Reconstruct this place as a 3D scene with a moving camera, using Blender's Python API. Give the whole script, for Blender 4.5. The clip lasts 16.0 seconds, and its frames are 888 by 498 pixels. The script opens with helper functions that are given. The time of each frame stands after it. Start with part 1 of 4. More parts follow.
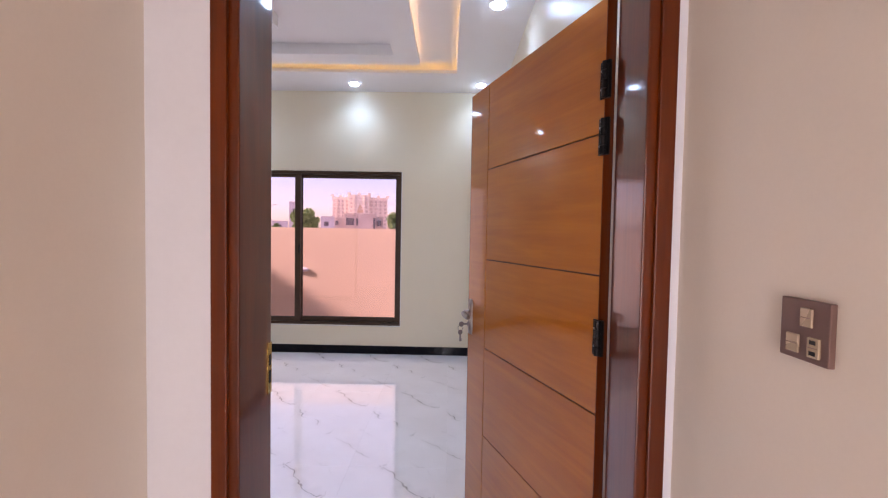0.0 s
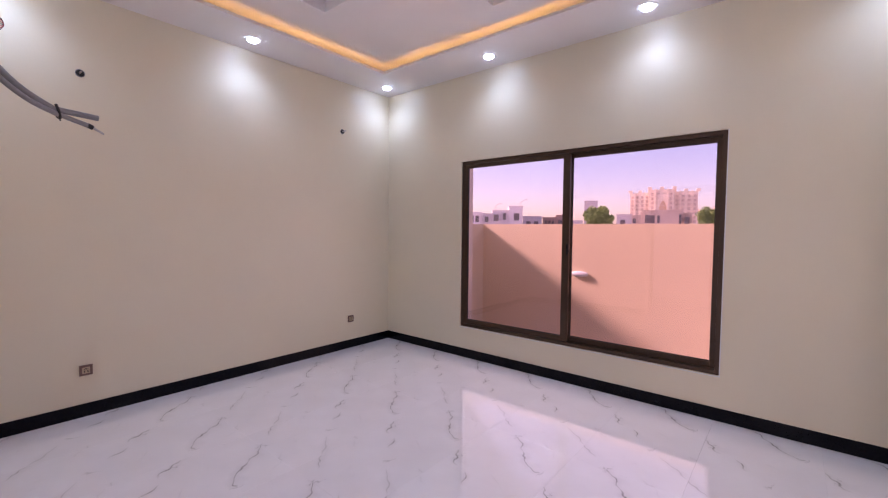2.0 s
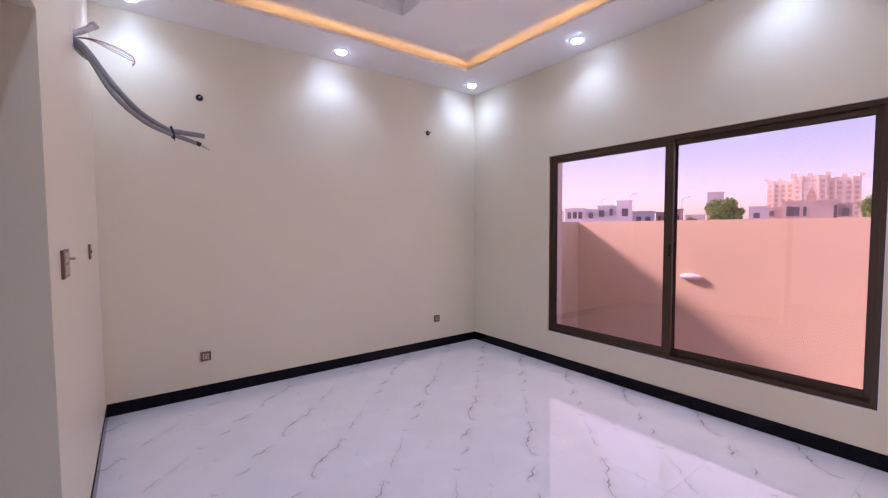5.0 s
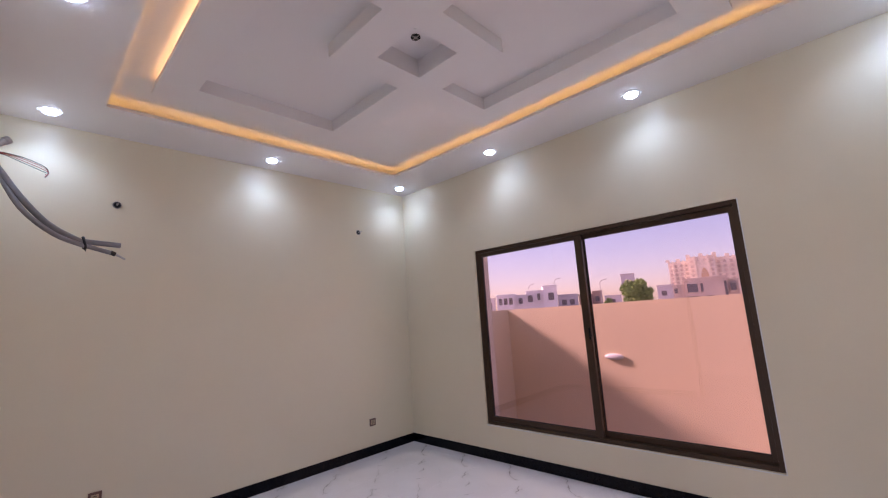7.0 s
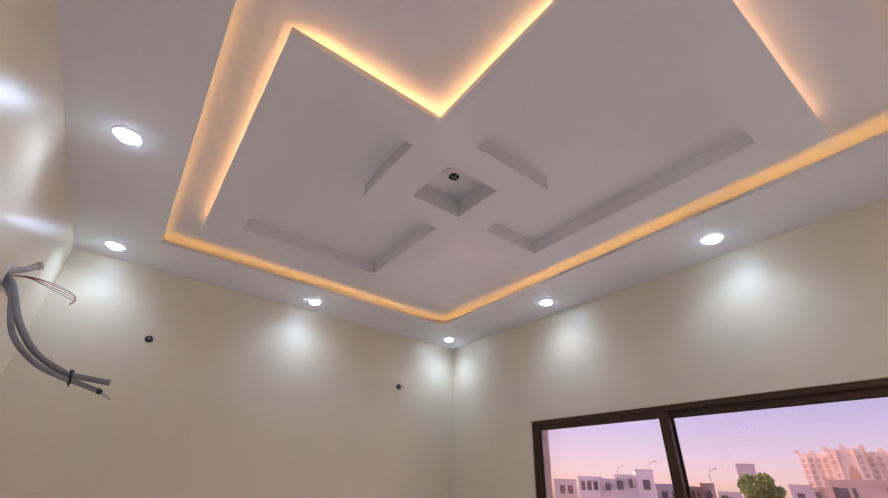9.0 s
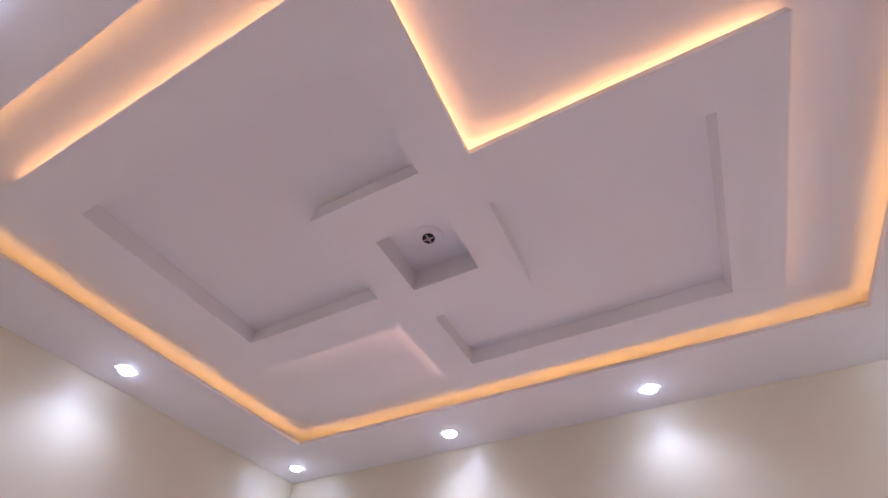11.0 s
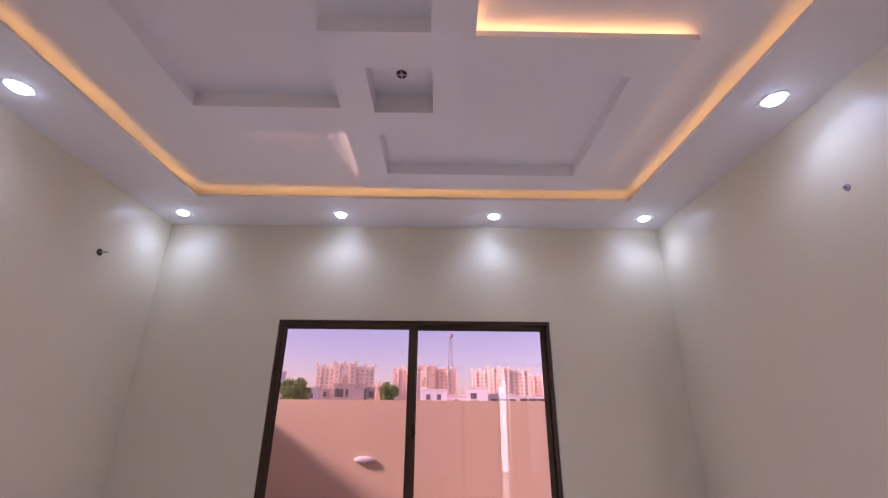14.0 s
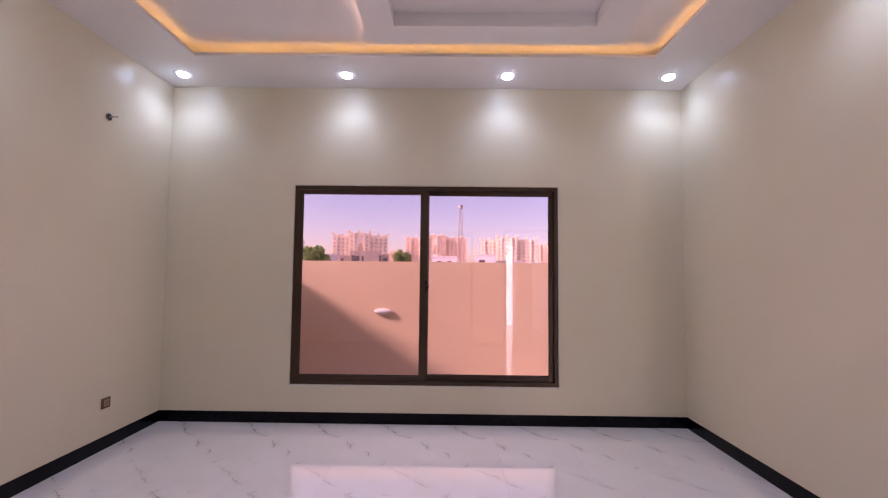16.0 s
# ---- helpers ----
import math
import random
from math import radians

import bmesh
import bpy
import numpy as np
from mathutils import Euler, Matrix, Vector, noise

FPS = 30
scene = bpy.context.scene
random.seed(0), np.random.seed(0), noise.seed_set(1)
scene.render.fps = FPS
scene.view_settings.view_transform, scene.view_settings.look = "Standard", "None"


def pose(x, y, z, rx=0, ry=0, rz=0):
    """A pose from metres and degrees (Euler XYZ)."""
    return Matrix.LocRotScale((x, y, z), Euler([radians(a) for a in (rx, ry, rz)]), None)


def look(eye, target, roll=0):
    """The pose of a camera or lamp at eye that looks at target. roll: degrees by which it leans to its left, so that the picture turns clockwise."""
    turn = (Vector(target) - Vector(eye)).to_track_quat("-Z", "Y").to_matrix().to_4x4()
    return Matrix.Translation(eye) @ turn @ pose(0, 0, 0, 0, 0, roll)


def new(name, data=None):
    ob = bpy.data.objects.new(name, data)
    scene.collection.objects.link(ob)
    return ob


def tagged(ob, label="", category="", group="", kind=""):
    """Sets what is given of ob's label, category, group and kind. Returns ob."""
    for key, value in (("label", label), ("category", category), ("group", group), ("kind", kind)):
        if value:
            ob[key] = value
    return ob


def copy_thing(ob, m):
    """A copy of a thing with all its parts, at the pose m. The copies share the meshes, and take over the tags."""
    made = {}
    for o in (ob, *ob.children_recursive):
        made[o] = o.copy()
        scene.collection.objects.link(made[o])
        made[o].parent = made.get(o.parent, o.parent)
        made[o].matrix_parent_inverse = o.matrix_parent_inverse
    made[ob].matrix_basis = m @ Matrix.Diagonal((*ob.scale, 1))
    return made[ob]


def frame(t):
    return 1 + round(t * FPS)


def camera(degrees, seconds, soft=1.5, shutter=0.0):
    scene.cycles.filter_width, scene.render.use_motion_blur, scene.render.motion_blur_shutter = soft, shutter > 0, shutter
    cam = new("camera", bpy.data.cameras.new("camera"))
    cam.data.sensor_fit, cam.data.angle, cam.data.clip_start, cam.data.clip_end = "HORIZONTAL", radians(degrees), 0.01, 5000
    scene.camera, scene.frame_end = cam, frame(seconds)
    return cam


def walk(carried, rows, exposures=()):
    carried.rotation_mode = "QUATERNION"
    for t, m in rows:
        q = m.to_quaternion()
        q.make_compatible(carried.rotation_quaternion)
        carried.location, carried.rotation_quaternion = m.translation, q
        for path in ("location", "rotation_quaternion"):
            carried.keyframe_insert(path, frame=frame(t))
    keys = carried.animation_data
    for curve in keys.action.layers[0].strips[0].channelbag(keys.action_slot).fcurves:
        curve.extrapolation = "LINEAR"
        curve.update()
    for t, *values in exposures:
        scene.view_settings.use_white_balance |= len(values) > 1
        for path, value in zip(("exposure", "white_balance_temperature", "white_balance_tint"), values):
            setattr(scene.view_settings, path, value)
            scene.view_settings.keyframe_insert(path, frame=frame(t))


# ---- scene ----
cam = camera(93.8, 16.0, soft=1.2)
PATH = [
    (0, (-0.017, 0.26, 1.438), (-0.042, 2.259, 1.368), 1.0),
    (0.5, (-0.015, 0.63, 1.42), (-0.306, 2.608, 1.351), 1.1),
    (1, (-0.017, 0.981, 1.435), (-0.619, 2.887, 1.372), 0.8),
    (1.5, (-0.124, 1.304, 1.399), (-1.054, 3.074, 1.328), 0.6),
    (2, (-0.213, 1.498, 1.412), (-1.493, 3.032, 1.32), 0.5),
    (2.5, (-0.217, 1.706, 1.433), (-1.814, 2.904, 1.312), 0.3),
    (3, (-0.252, 1.794, 1.435), (-2.024, 2.711, 1.293), 0.3),
    (3.5, (-0.276, 1.824, 1.422), (-2.109, 2.61, 1.27), 0.2),
    (4, (-0.265, 1.816, 1.423), (-2.081, 2.639, 1.275), 0.1),
    (4.5, (-0.218, 1.783, 1.432), (-1.962, 2.754, 1.301), -0.0),
    (5, (-0.175, 1.699, 1.432), (-1.783, 2.885, 1.33), -0.3),
    (7.5, (-0.073, 1.653, 1.486), (-1.442, 3.045, 1.918), -2.8),
    (8, (-0.054, 1.805, 1.511), (-1.56, 2.974, 2.116), -2.5),
    (10.5, (-0.953, 2.318, 1.639), (-1.859, 3.292, 3.133), 2.0),
    (11, (-1.15, 2.205, 1.642), (-1.763, 3.35, 3.163), 1.4),
    (11.5, (-1.245, 2.067, 1.618), (-1.585, 3.366, 3.099), 0.1),
    (12, (-1.386, 1.909, 1.591), (-1.515, 3.324, 2.999), -0.9),
    (12.5, (-1.569, 1.774, 1.564), (-1.561, 3.322, 2.831), -1.3),
    (13, (-1.633, 1.658, 1.527), (-1.589, 3.318, 2.641), -0.5),
    (13.5, (-1.613, 1.526, 1.491), (-1.572, 3.303, 2.407), 0.1),
    (14, (-1.601, 1.414, 1.437), (-1.577, 3.284, 2.146), 0.4),
    (14.5, (-1.609, 1.336, 1.386), (-1.606, 3.273, 1.882), 0.4),
    (15, (-1.598, 1.301, 1.348), (-1.612, 3.277, 1.657), 0.3),
    (15.5, (-1.601, 1.305, 1.31), (-1.622, 3.296, 1.493), 0.4),
    (16, (-1.605, 1.351, 1.371), (-1.624, 3.348, 1.481), 0.6),
]
EXPOSURES = [(0.0, 2.12, 7300, 35), (0.5, 2.22, 7600, 43), (1.0, 2.42, 8700, 48), (1.5, 2.06, 7850, 51), (2.0, 1.91, 7650, 47), (2.5, 1.96, 8450, 36), (3.0, 2.16, 7950, 29), (3.5, 2.31, 7550, 47), (5.0, 2.01, 7150, 47),
             (7.5, 1.66, 7900, 34), (8.0, 1.66, 8100, 29), (10.5, 1.67, 7800, 49), (11.0, 1.82, 7800, 50), (11.5, 1.82, 7700, 49), (12.5, 1.49, 7550, 49), (14.5, 1.49, 7550, 50), (15.5, 1.74, 7950, 49), (16.0, 1.69, 8050, 48)]
walk(cam, [(t, look(eye, target, roll)) for t, eye, target, roll in PATH], exposures=EXPOSURES)

# ---- world and sun ----
SUN_WAY = Vector((1.0, 0.28, -0.63)).normalized()
world = bpy.data.worlds.new("sky")
world.use_nodes = True
scene.world = world
wn = world.node_tree.nodes
sky = wn.new("ShaderNodeTexSky")
sky.sky_type, sky.sun_disc = "NISHITA", False
sky.sun_elevation = math.asin(-SUN_WAY.z)
sky.sun_rotation = math.atan2(-SUN_WAY.x, -SUN_WAY.y)
sky.air_density, sky.dust_density, sky.ozone_density = 1.0, 0.9, 2.0
wn["Background"].inputs["Strength"].default_value = 0.068
world.node_tree.links.new(sky.outputs[0], wn["Background"].inputs["Color"])
sun = new("sun", bpy.data.lights.new("sun", "SUN"))
sun.data.energy, sun.data.angle, sun.data.color = 2.0, radians(8.0), (1.0, 0.93, 0.84)
sun.matrix_world = look((0, 0, 30), Vector((0, 0, 30)) + SUN_WAY)
LENS_GLOW, BEAM, AMBER, AMBER_RIM, AMBER_LOW, AMBER_FAINT = 10.5, 3.9, 2.2, 2.2, 1.5, 2.2
COOL = (0.38, 0.675, 1.0)                        # the downlights' colour
# Added area lamp, unseen, standing in for daylight from the corridor's far end.
fill_lamp = new("corridor_fill_lamp", bpy.data.lights.new("corridor_fill_lamp", "AREA"))
fill_lamp.data.shape, fill_lamp.data.size, fill_lamp.data.size_y, fill_lamp.data.energy, fill_lamp.data.color = "RECTANGLE", 0.34, 2.0, 7.6, (0.86, 0.93, 1.0)
fill_lamp.matrix_world = look((-0.07, -1.405, 1.05), (0.93, -0.405, 1.05))
pane_light = new("daylight_window", bpy.data.lights.new("daylight_window", "AREA"))
pane_light.data.shape, pane_light.data.size, pane_light.data.size_y, pane_light.data.energy, pane_light.data.color = "RECTANGLE", 2.37, 1.75, 2.7, (1.0, 0.91, 0.95)
pane_light.matrix_world = look((-1.813, 5.183, 1.25), (-1.813, 0.0, 1.25))


# ---- materials ----
class Nodes:
    """A node material with a Principled shader and a few short ways to chain nodes."""

    def __init__(self, name, rough=0.5, metal=0.0, coat=0.0, spec=0.5):
        self.mat = bpy.data.materials.new(name)
        self.mat.use_nodes = True
        self.t = self.mat.node_tree
        self.p = self.t.nodes["Principled BSDF"]
        self.p.inputs["Roughness"].default_value = rough
        self.p.inputs["Metallic"].default_value = metal
        self.p.inputs["Coat Weight"].default_value = coat
        self.p.inputs["Coat Roughness"].default_value = 0.06
        self.p.inputs["Specular IOR Level"].default_value = spec

    def put(self, socket, value):
        if isinstance(value, bpy.types.NodeSocket):
            self.t.links.new(value, socket)
        else:
            socket.default_value = value

    def math(self, op, a, b=0.0, c=0.0):
        n = self.t.nodes.new("ShaderNodeMath")
        n.operation = op
        for k, v in enumerate((a, b, c)):
            self.put(n.inputs[k], v)
        return n.outputs[0]

    def coord(self, which="Object", scale=(1, 1, 1), turn=(0, 0, 0)):
        tc = self.t.nodes.new("ShaderNodeTexCoord")
        m = self.t.nodes.new("ShaderNodeMapping")
        m.inputs["Scale"].default_value = scale
        m.inputs["Rotation"].default_value = turn
        self.t.links.new(tc.outputs[which], m.inputs["Vector"])
        return m.outputs[0]

    def world_coord(self, scale=(1, 1, 1), turn=(0, 0, 0)):
        g = self.t.nodes.new("ShaderNodeNewGeometry")
        m = self.t.nodes.new("ShaderNodeMapping")
        m.inputs["Scale"].default_value = scale
        m.inputs["Rotation"].default_value = turn
        self.t.links.new(g.outputs["Position"], m.inputs["Vector"])
        return m.outputs[0]

    def noise(self, vec, scale, detail=3.0, rough=0.5, distort=0.0):
        n = self.t.nodes.new("ShaderNodeTexNoise")
        self.t.links.new(vec, n.inputs["Vector"])
        for key, v in (("Scale", scale), ("Detail", detail), ("Roughness", rough), ("Distortion", distort)):
            n.inputs[key].default_value = v
        return n.outputs["Fac"]

    def span(self, v, a, b, c=0.0, d=1.0, smooth=False):
        n = self.t.nodes.new("ShaderNodeMapRange")
        n.interpolation_type = "SMOOTHSTEP" if smooth else "LINEAR"
        self.put(n.inputs["Value"], v)
        for key, x in (("From Min", a), ("From Max", b), ("To Min", c), ("To Max", d)):
            n.inputs[key].default_value = x
        return n.outputs[0]

    def mix(self, fac, a, b):
        n = self.t.nodes.new("ShaderNodeMix")
        n.data_type = "RGBA"
        self.put(n.inputs["Factor"], fac)
        for k, v in (("A", a), ("B", b)):
            sock = [s for s in n.inputs if s.name == k and s.type == "RGBA"][0]
            self.put(sock, v if isinstance(v, bpy.types.NodeSocket) else (*v, 1.0))
        return [s for s in n.outputs if s.type == "RGBA"][0]

    def color(self, v):
        self.put(self.p.inputs["Base Color"], v if isinstance(v, bpy.types.NodeSocket) else (*v, 1.0))
        return self

    def rough(self, v):
        self.put(self.p.inputs["Roughness"], v)

    def bump(self, height, strength=0.2, distance=0.002):
        n = self.t.nodes.new("ShaderNodeBump")
        n.inputs["Strength"].default_value, n.inputs["Distance"].default_value = strength, distance
        self.t.links.new(height, n.inputs["Height"])
        self.t.links.new(n.outputs[0], self.p.inputs["Normal"])


def surface(name, color, rough=0.5, metal=0.0, var=0.08, scale=4.0, fine=60.0, bump=0.1, coat=0.0, spec=0.5):
    """A plain painted, plastered, plastic or metal surface: broad mottling, fine grain and slight relief."""
    m = Nodes(name, rough, metal, coat, spec)
    v = m.world_coord()
    broad = m.noise(v, scale, 4.0, 0.6)
    grain = m.noise(v, fine, 2.0)
    dark, light = [c * (1 - var) for c in color], [min(1.0, c * (1 + var)) for c in color]
    both = m.math("ADD", m.math("MULTIPLY", broad, 0.75), m.math("MULTIPLY", grain, 0.25))
    m.color(m.mix(m.span(both, 0.3, 0.7), dark, light))
    m.rough(m.span(broad, 0.3, 0.7, max(0.02, rough - 0.05), min(1.0, rough + 0.06)))
    if bump:
        m.bump(m.math("ADD", grain, m.math("MULTIPLY", broad, 1.5)), bump, 0.0015)
    return m.mat


def glow(name, color, strength):
    m = bpy.data.materials.new(name)
    m.use_nodes = True
    p = m.node_tree.nodes["Principled BSDF"]
    p.inputs["Base Color"].default_value = (0.8, 0.8, 0.8, 1)
    p.inputs["Emission Color"].default_value = (*color, 1)
    p.inputs["Emission Strength"].default_value = strength
    return m


def varnished_wood(name, light, dark, lengthwise="z", coat=0.6, rough=0.25):
    m = Nodes(name, rough, coat=coat, spec=0.15)
    m.p.inputs["Coat Roughness"].default_value = 0.06
    stretch = {"z": (14, 14, 0.9), "x": (0.9, 14, 14)}[lengthwise]
    v = m.coord("Object", stretch)
    warp = m.noise(v, 1.3, 5.0, 0.6, 0.8)
    fibre = m.noise(m.coord("Object", tuple(c * 6 for c in stretch)), 1.0, 3.0)
    blotch = m.noise(m.coord("Object"), 2.2, 3.0)
    f = m.math("ADD", m.math("MULTIPLY", warp, 0.6), m.math("ADD", m.math("MULTIPLY", fibre, 0.2), m.math("MULTIPLY", blotch, 0.3)))
    m.color(m.mix(m.span(f, 0.38, 0.72), dark, light))
    ripple = m.noise(m.coord("Object"), 9.0, 3.0)
    m.bump(m.math("ADD", m.math("MULTIPLY", ripple, 2.0), m.math("MULTIPLY", fibre, 0.5)), 0.10, 0.002)
    return m.mat


def tile_marble():
    """White polished porcelain, the same slanting grey lightning veins printed on every tile."""
    m = Nodes("polished_white_tile", 0.035, coat=0.45, spec=0.6)
    m.p.inputs["Coat Roughness"].default_value = 0.03
    v = m.coord("Object")
    sep = m.t.nodes.new("ShaderNodeSeparateXYZ")
    m.t.links.new(v, sep.inputs[0])
    slant = m.math("ADD", sep.outputs[0], sep.outputs[1])
    wob = m.math("SUBTRACT", m.noise(v, 4.2, 2.0, 0.5), 0.5)
    jag = m.math("SUBTRACT", m.noise(v, 17.0, 4.0, 0.65), 0.5)
    shift = m.math("ADD", m.math("MULTIPLY", wob, 0.34), m.math("MULTIPLY", jag, 0.062))
    out = m.mix(m.span(m.noise(v, 2.6, 5.0), 0.35, 0.7), (0.87, 0.86, 0.89), (0.94, 0.93, 0.965))
    for start, width, gate, dark in ((0.195, 0.0098, 0.45, 0.70), (0.47, 0.0040, 0.58, 0.24)):
        u = m.math("ADD", m.math("SUBTRACT", slant, start - 0.3), shift)
        line = m.math("ABSOLUTE", m.math("SUBTRACT", m.math("FLOORED_MODULO", u, 0.6), 0.3))
        swell = m.span(m.noise(v, 9.0, 2.0), 0.35, 0.7, 0.35, 1.7)
        thin = m.span(m.math("DIVIDE", line, swell), width * 0.25, width, 1.0, 0.0, True)
        halo = m.math("MULTIPLY", m.span(line, 0.0, width * 8, 1.0, 0.0, True), 0.16)
        gap = m.span(m.noise(v, 3.6, 1.0), gate - 0.05, gate + 0.10, 0.0, 1.0, True)
        fac = m.math("MULTIPLY", m.math("MAXIMUM", thin, halo), m.math("MULTIPLY", gap, dark))
        out = m.mix(fac, out, (0.17, 0.165, 0.15))
    # a few short spurs off the veins
    side = m.math("SUBTRACT", sep.outputs[0], m.math("MULTIPLY", sep.outputs[1], 0.35))
    spur = m.math("ABSOLUTE", m.math("SUBTRACT", m.math("FLOORED_MODULO", m.math("ADD", side, m.math("MULTIPLY", jag, 0.12)), 0.42), 0.21))
    near = m.span(m.math("ABSOLUTE", m.math("SUBTRACT", m.math("FLOORED_MODULO", m.math("ADD", m.math("SUBTRACT", slant, 0.195 - 0.3), shift), 0.6), 0.3)), 0.03, 0.09, 1.0, 0.0, True)
    out = m.mix(m.math("MULTIPLY", m.math("MULTIPLY", m.span(spur, 0.0, 0.004, 1.0, 0.0, True), near), 0.45), out, (0.20, 0.20, 0.205))
    m.color(out)
    m.bump(m.noise(v, 1.6, 2.0), 0.02, 0.003)
    return m.mat


def blue_marble():
    """Navy marble slabs, the same slanting pale bands and rusty flecks in every 0.6 m course."""
    m = Nodes("blue_marble", 0.12, coat=0.3)
    sep = m.t.nodes.new("ShaderNodeSeparateXYZ")
    m.t.links.new(m.world_coord(), sep.inputs[0])
    course = m.math("FLOORED_MODULO", sep.outputs[2], 0.6)
    joined = m.t.nodes.new("ShaderNodeCombineXYZ")
    m.put(joined.inputs[1], sep.outputs[1])
    m.put(joined.inputs[2], course)
    turn = m.t.nodes.new("ShaderNodeMapping")
    turn.inputs["Rotation"].default_value = (radians(36), 0, 0)
    m.t.links.new(joined.outputs[0], turn.inputs["Vector"])
    long = m.t.nodes.new("ShaderNodeMapping")
    long.inputs["Scale"].default_value = (1, 1.6, 9.0)
    m.t.links.new(turn.outputs[0], long.inputs["Vector"])
    streak = m.noise(long.outputs[0], 2.4, 8.0, 0.7, 0.9)
    fine = m.noise(long.outputs[0], 6.0, 6.0, 0.7, 0.4)
    cloud = m.noise(joined.outputs[0], 7.0, 5.0, 0.6)
    slant = m.math("ADD", course, m.math("MULTIPLY", sep.outputs[1], 0.72))
    band = m.math("ABSOLUTE", m.math("SUBTRACT", m.math("FLOORED_MODULO", m.math("ADD", slant, m.math("MULTIPLY", m.math("SUBTRACT", cloud, 0.5), 0.22)), 0.6), 0.30))
    base = m.mix(m.span(streak, 0.36, 0.66), (0.002, 0.004, 0.018), (0.050, 0.072, 0.165))
    base = m.mix(m.math("MULTIPLY", m.span(fine, 0.58, 0.70), 0.6), base, (0.32, 0.35, 0.44))
    pale = m.math("MULTIPLY", m.span(band, 0.0, 0.05, 1.0, 0.0, True), m.span(fine, 0.46, 0.62))
    base = m.mix(m.math("MULTIPLY", pale, 0.85), base, (0.42, 0.47, 0.60))
    rust = m.math("MULTIPLY", m.span(m.math("ABSOLUTE", m.math("SUBTRACT", fine, 0.60)), 0.0, 0.03, 1.0, 0.0, True), m.span(band, 0.02, 0.09, 1.0, 0.0, True))
    base = m.mix(m.math("MULTIPLY", rust, m.span(cloud, 0.46, 0.6, 0.0, 0.7)), base, (0.36, 0.22, 0.14))
    m.color(base)
    return m.mat


def window_glass():
    """A flat tinted pane: clear with a rosy tint, and mirror gloss by Fresnel."""
    m = bpy.data.materials.new("rose_tinted_glass")
    m.use_nodes = True
    t = m.node_tree
    t.nodes.remove(t.nodes["Principled BSDF"])
    clear, gloss, mixer, fres = [t.nodes.new("ShaderNode" + k) for k in ("BsdfTransparent", "BsdfGlossy", "MixShader", "Fresnel")]
    clear.inputs["Color"].default_value = (0.95, 0.82, 0.925, 1)
    gloss.inputs["Roughness"].default_value = 0.0
    fres.inputs["IOR"].default_value = 1.5
    t.links.new(fres.outputs[0], mixer.inputs[0])
    t.links.new(clear.outputs[0], mixer.inputs[1])
    t.links.new(gloss.outputs[0], mixer.inputs[2])
    t.links.new(mixer.outputs[0], t.nodes["Material Output"].inputs["Surface"])
    return m


def leaf_material():
    m = Nodes("leaves", 0.8, spec=0.1)
    g = m.t.nodes.new("ShaderNodeNewGeometry")
    m.color(m.mix(g.outputs["Random Per Island"], (0.17, 0.26, 0.08), (0.30, 0.40, 0.15)))
    return m.mat


WALL = surface("cream_wall_paint", (0.84, 0.755, 0.585), 0.34, var=0.025, scale=1.3, fine=140, bump=0.05)
CORRIDOR = surface("warm_wall_paint", (0.77, 0.69, 0.59), 0.4, var=0.03, scale=1.2, fine=140, bump=0.05)
CEILING = surface("white_ceiling_paint", (0.90, 0.88, 0.88), 0.6, var=0.02, scale=1.5, fine=120, bump=0.04)
SKIRTING = surface("black_granite", (0.004, 0.004, 0.007), 0.14, var=0.5, scale=70, fine=400, bump=0.0, spec=0.15)
GROUT = surface("pale_grout", (0.89, 0.88, 0.91), 0.8)
TILE = tile_marble()
DOOR_WOOD = varnished_wood("honey_brown_door_veneer", (0.48, 0.150, 0.007), (0.36, 0.098, 0.005), "x", 0.9, 0.3)
FRAME_WOOD = varnished_wood("red_brown_frame_wood", (0.165, 0.027, 0.0015), (0.080, 0.011, 0.001), "z", 0.65, 0.3)
GROOVE = surface("dark_groove", (0.10, 0.028, 0.008), 0.6)
CHROME = surface("brushed_steel", (0.38, 0.36, 0.35), 0.32, 1.0, var=0.1, scale=30)
KEY_STEEL = surface("dull_key_steel", (0.20, 0.18, 0.18), 0.35, 0.9, var=0.2, scale=40)
BLACK_METAL = surface("black_hinge_metal", (0.012, 0.010, 0.010), 0.35, 0.6, var=0.2)
BRASS = surface("brass", (0.62, 0.40, 0.12), 0.25, 1.0)
ALU = surface("bronze_aluminium", (0.060, 0.029, 0.013), 0.38, 0.1, var=0.08, scale=12, bump=0.03)
GASKET = surface("black_gasket", (0.012, 0.011, 0.011), 0.6)
GLASS = window_glass()
PLATE = surface("taupe_switch_plate", (0.175, 0.098, 0.080), 0.35, 0.1, var=0.05)
ROCKER = surface("champagne_rocker", (0.55, 0.42, 0.29), 0.3, 0.4, var=0.05)
SLOT = surface("dark_slot", (0.01, 0.01, 0.01), 0.7)
PVC = surface("grey_conduit", (0.24, 0.24, 0.25), 0.45, var=0.15, scale=14, bump=0.1)
FOIL = surface("pale_pipe_wrap", (0.50, 0.48, 0.46), 0.4, 0.3, var=0.2, scale=30)
RED_WIRE = surface("red_wire", (0.45, 0.02, 0.02), 0.4)
BLACK_WIRE = surface("black_wire", (0.012, 0.012, 0.014), 0.4)
WHITE_PLASTIC = surface("white_plastic", (0.80, 0.80, 0.79), 0.35, var=0.03)
LENS = glow("downlight_lens", COOL, LENS_GLOW)
LED = glow("amber_led_strip", (1.0, 0.65, 0.21), AMBER)
LED_RIM = glow("warm_led_strip", (1.0, 0.62, 0.27), AMBER_RIM)
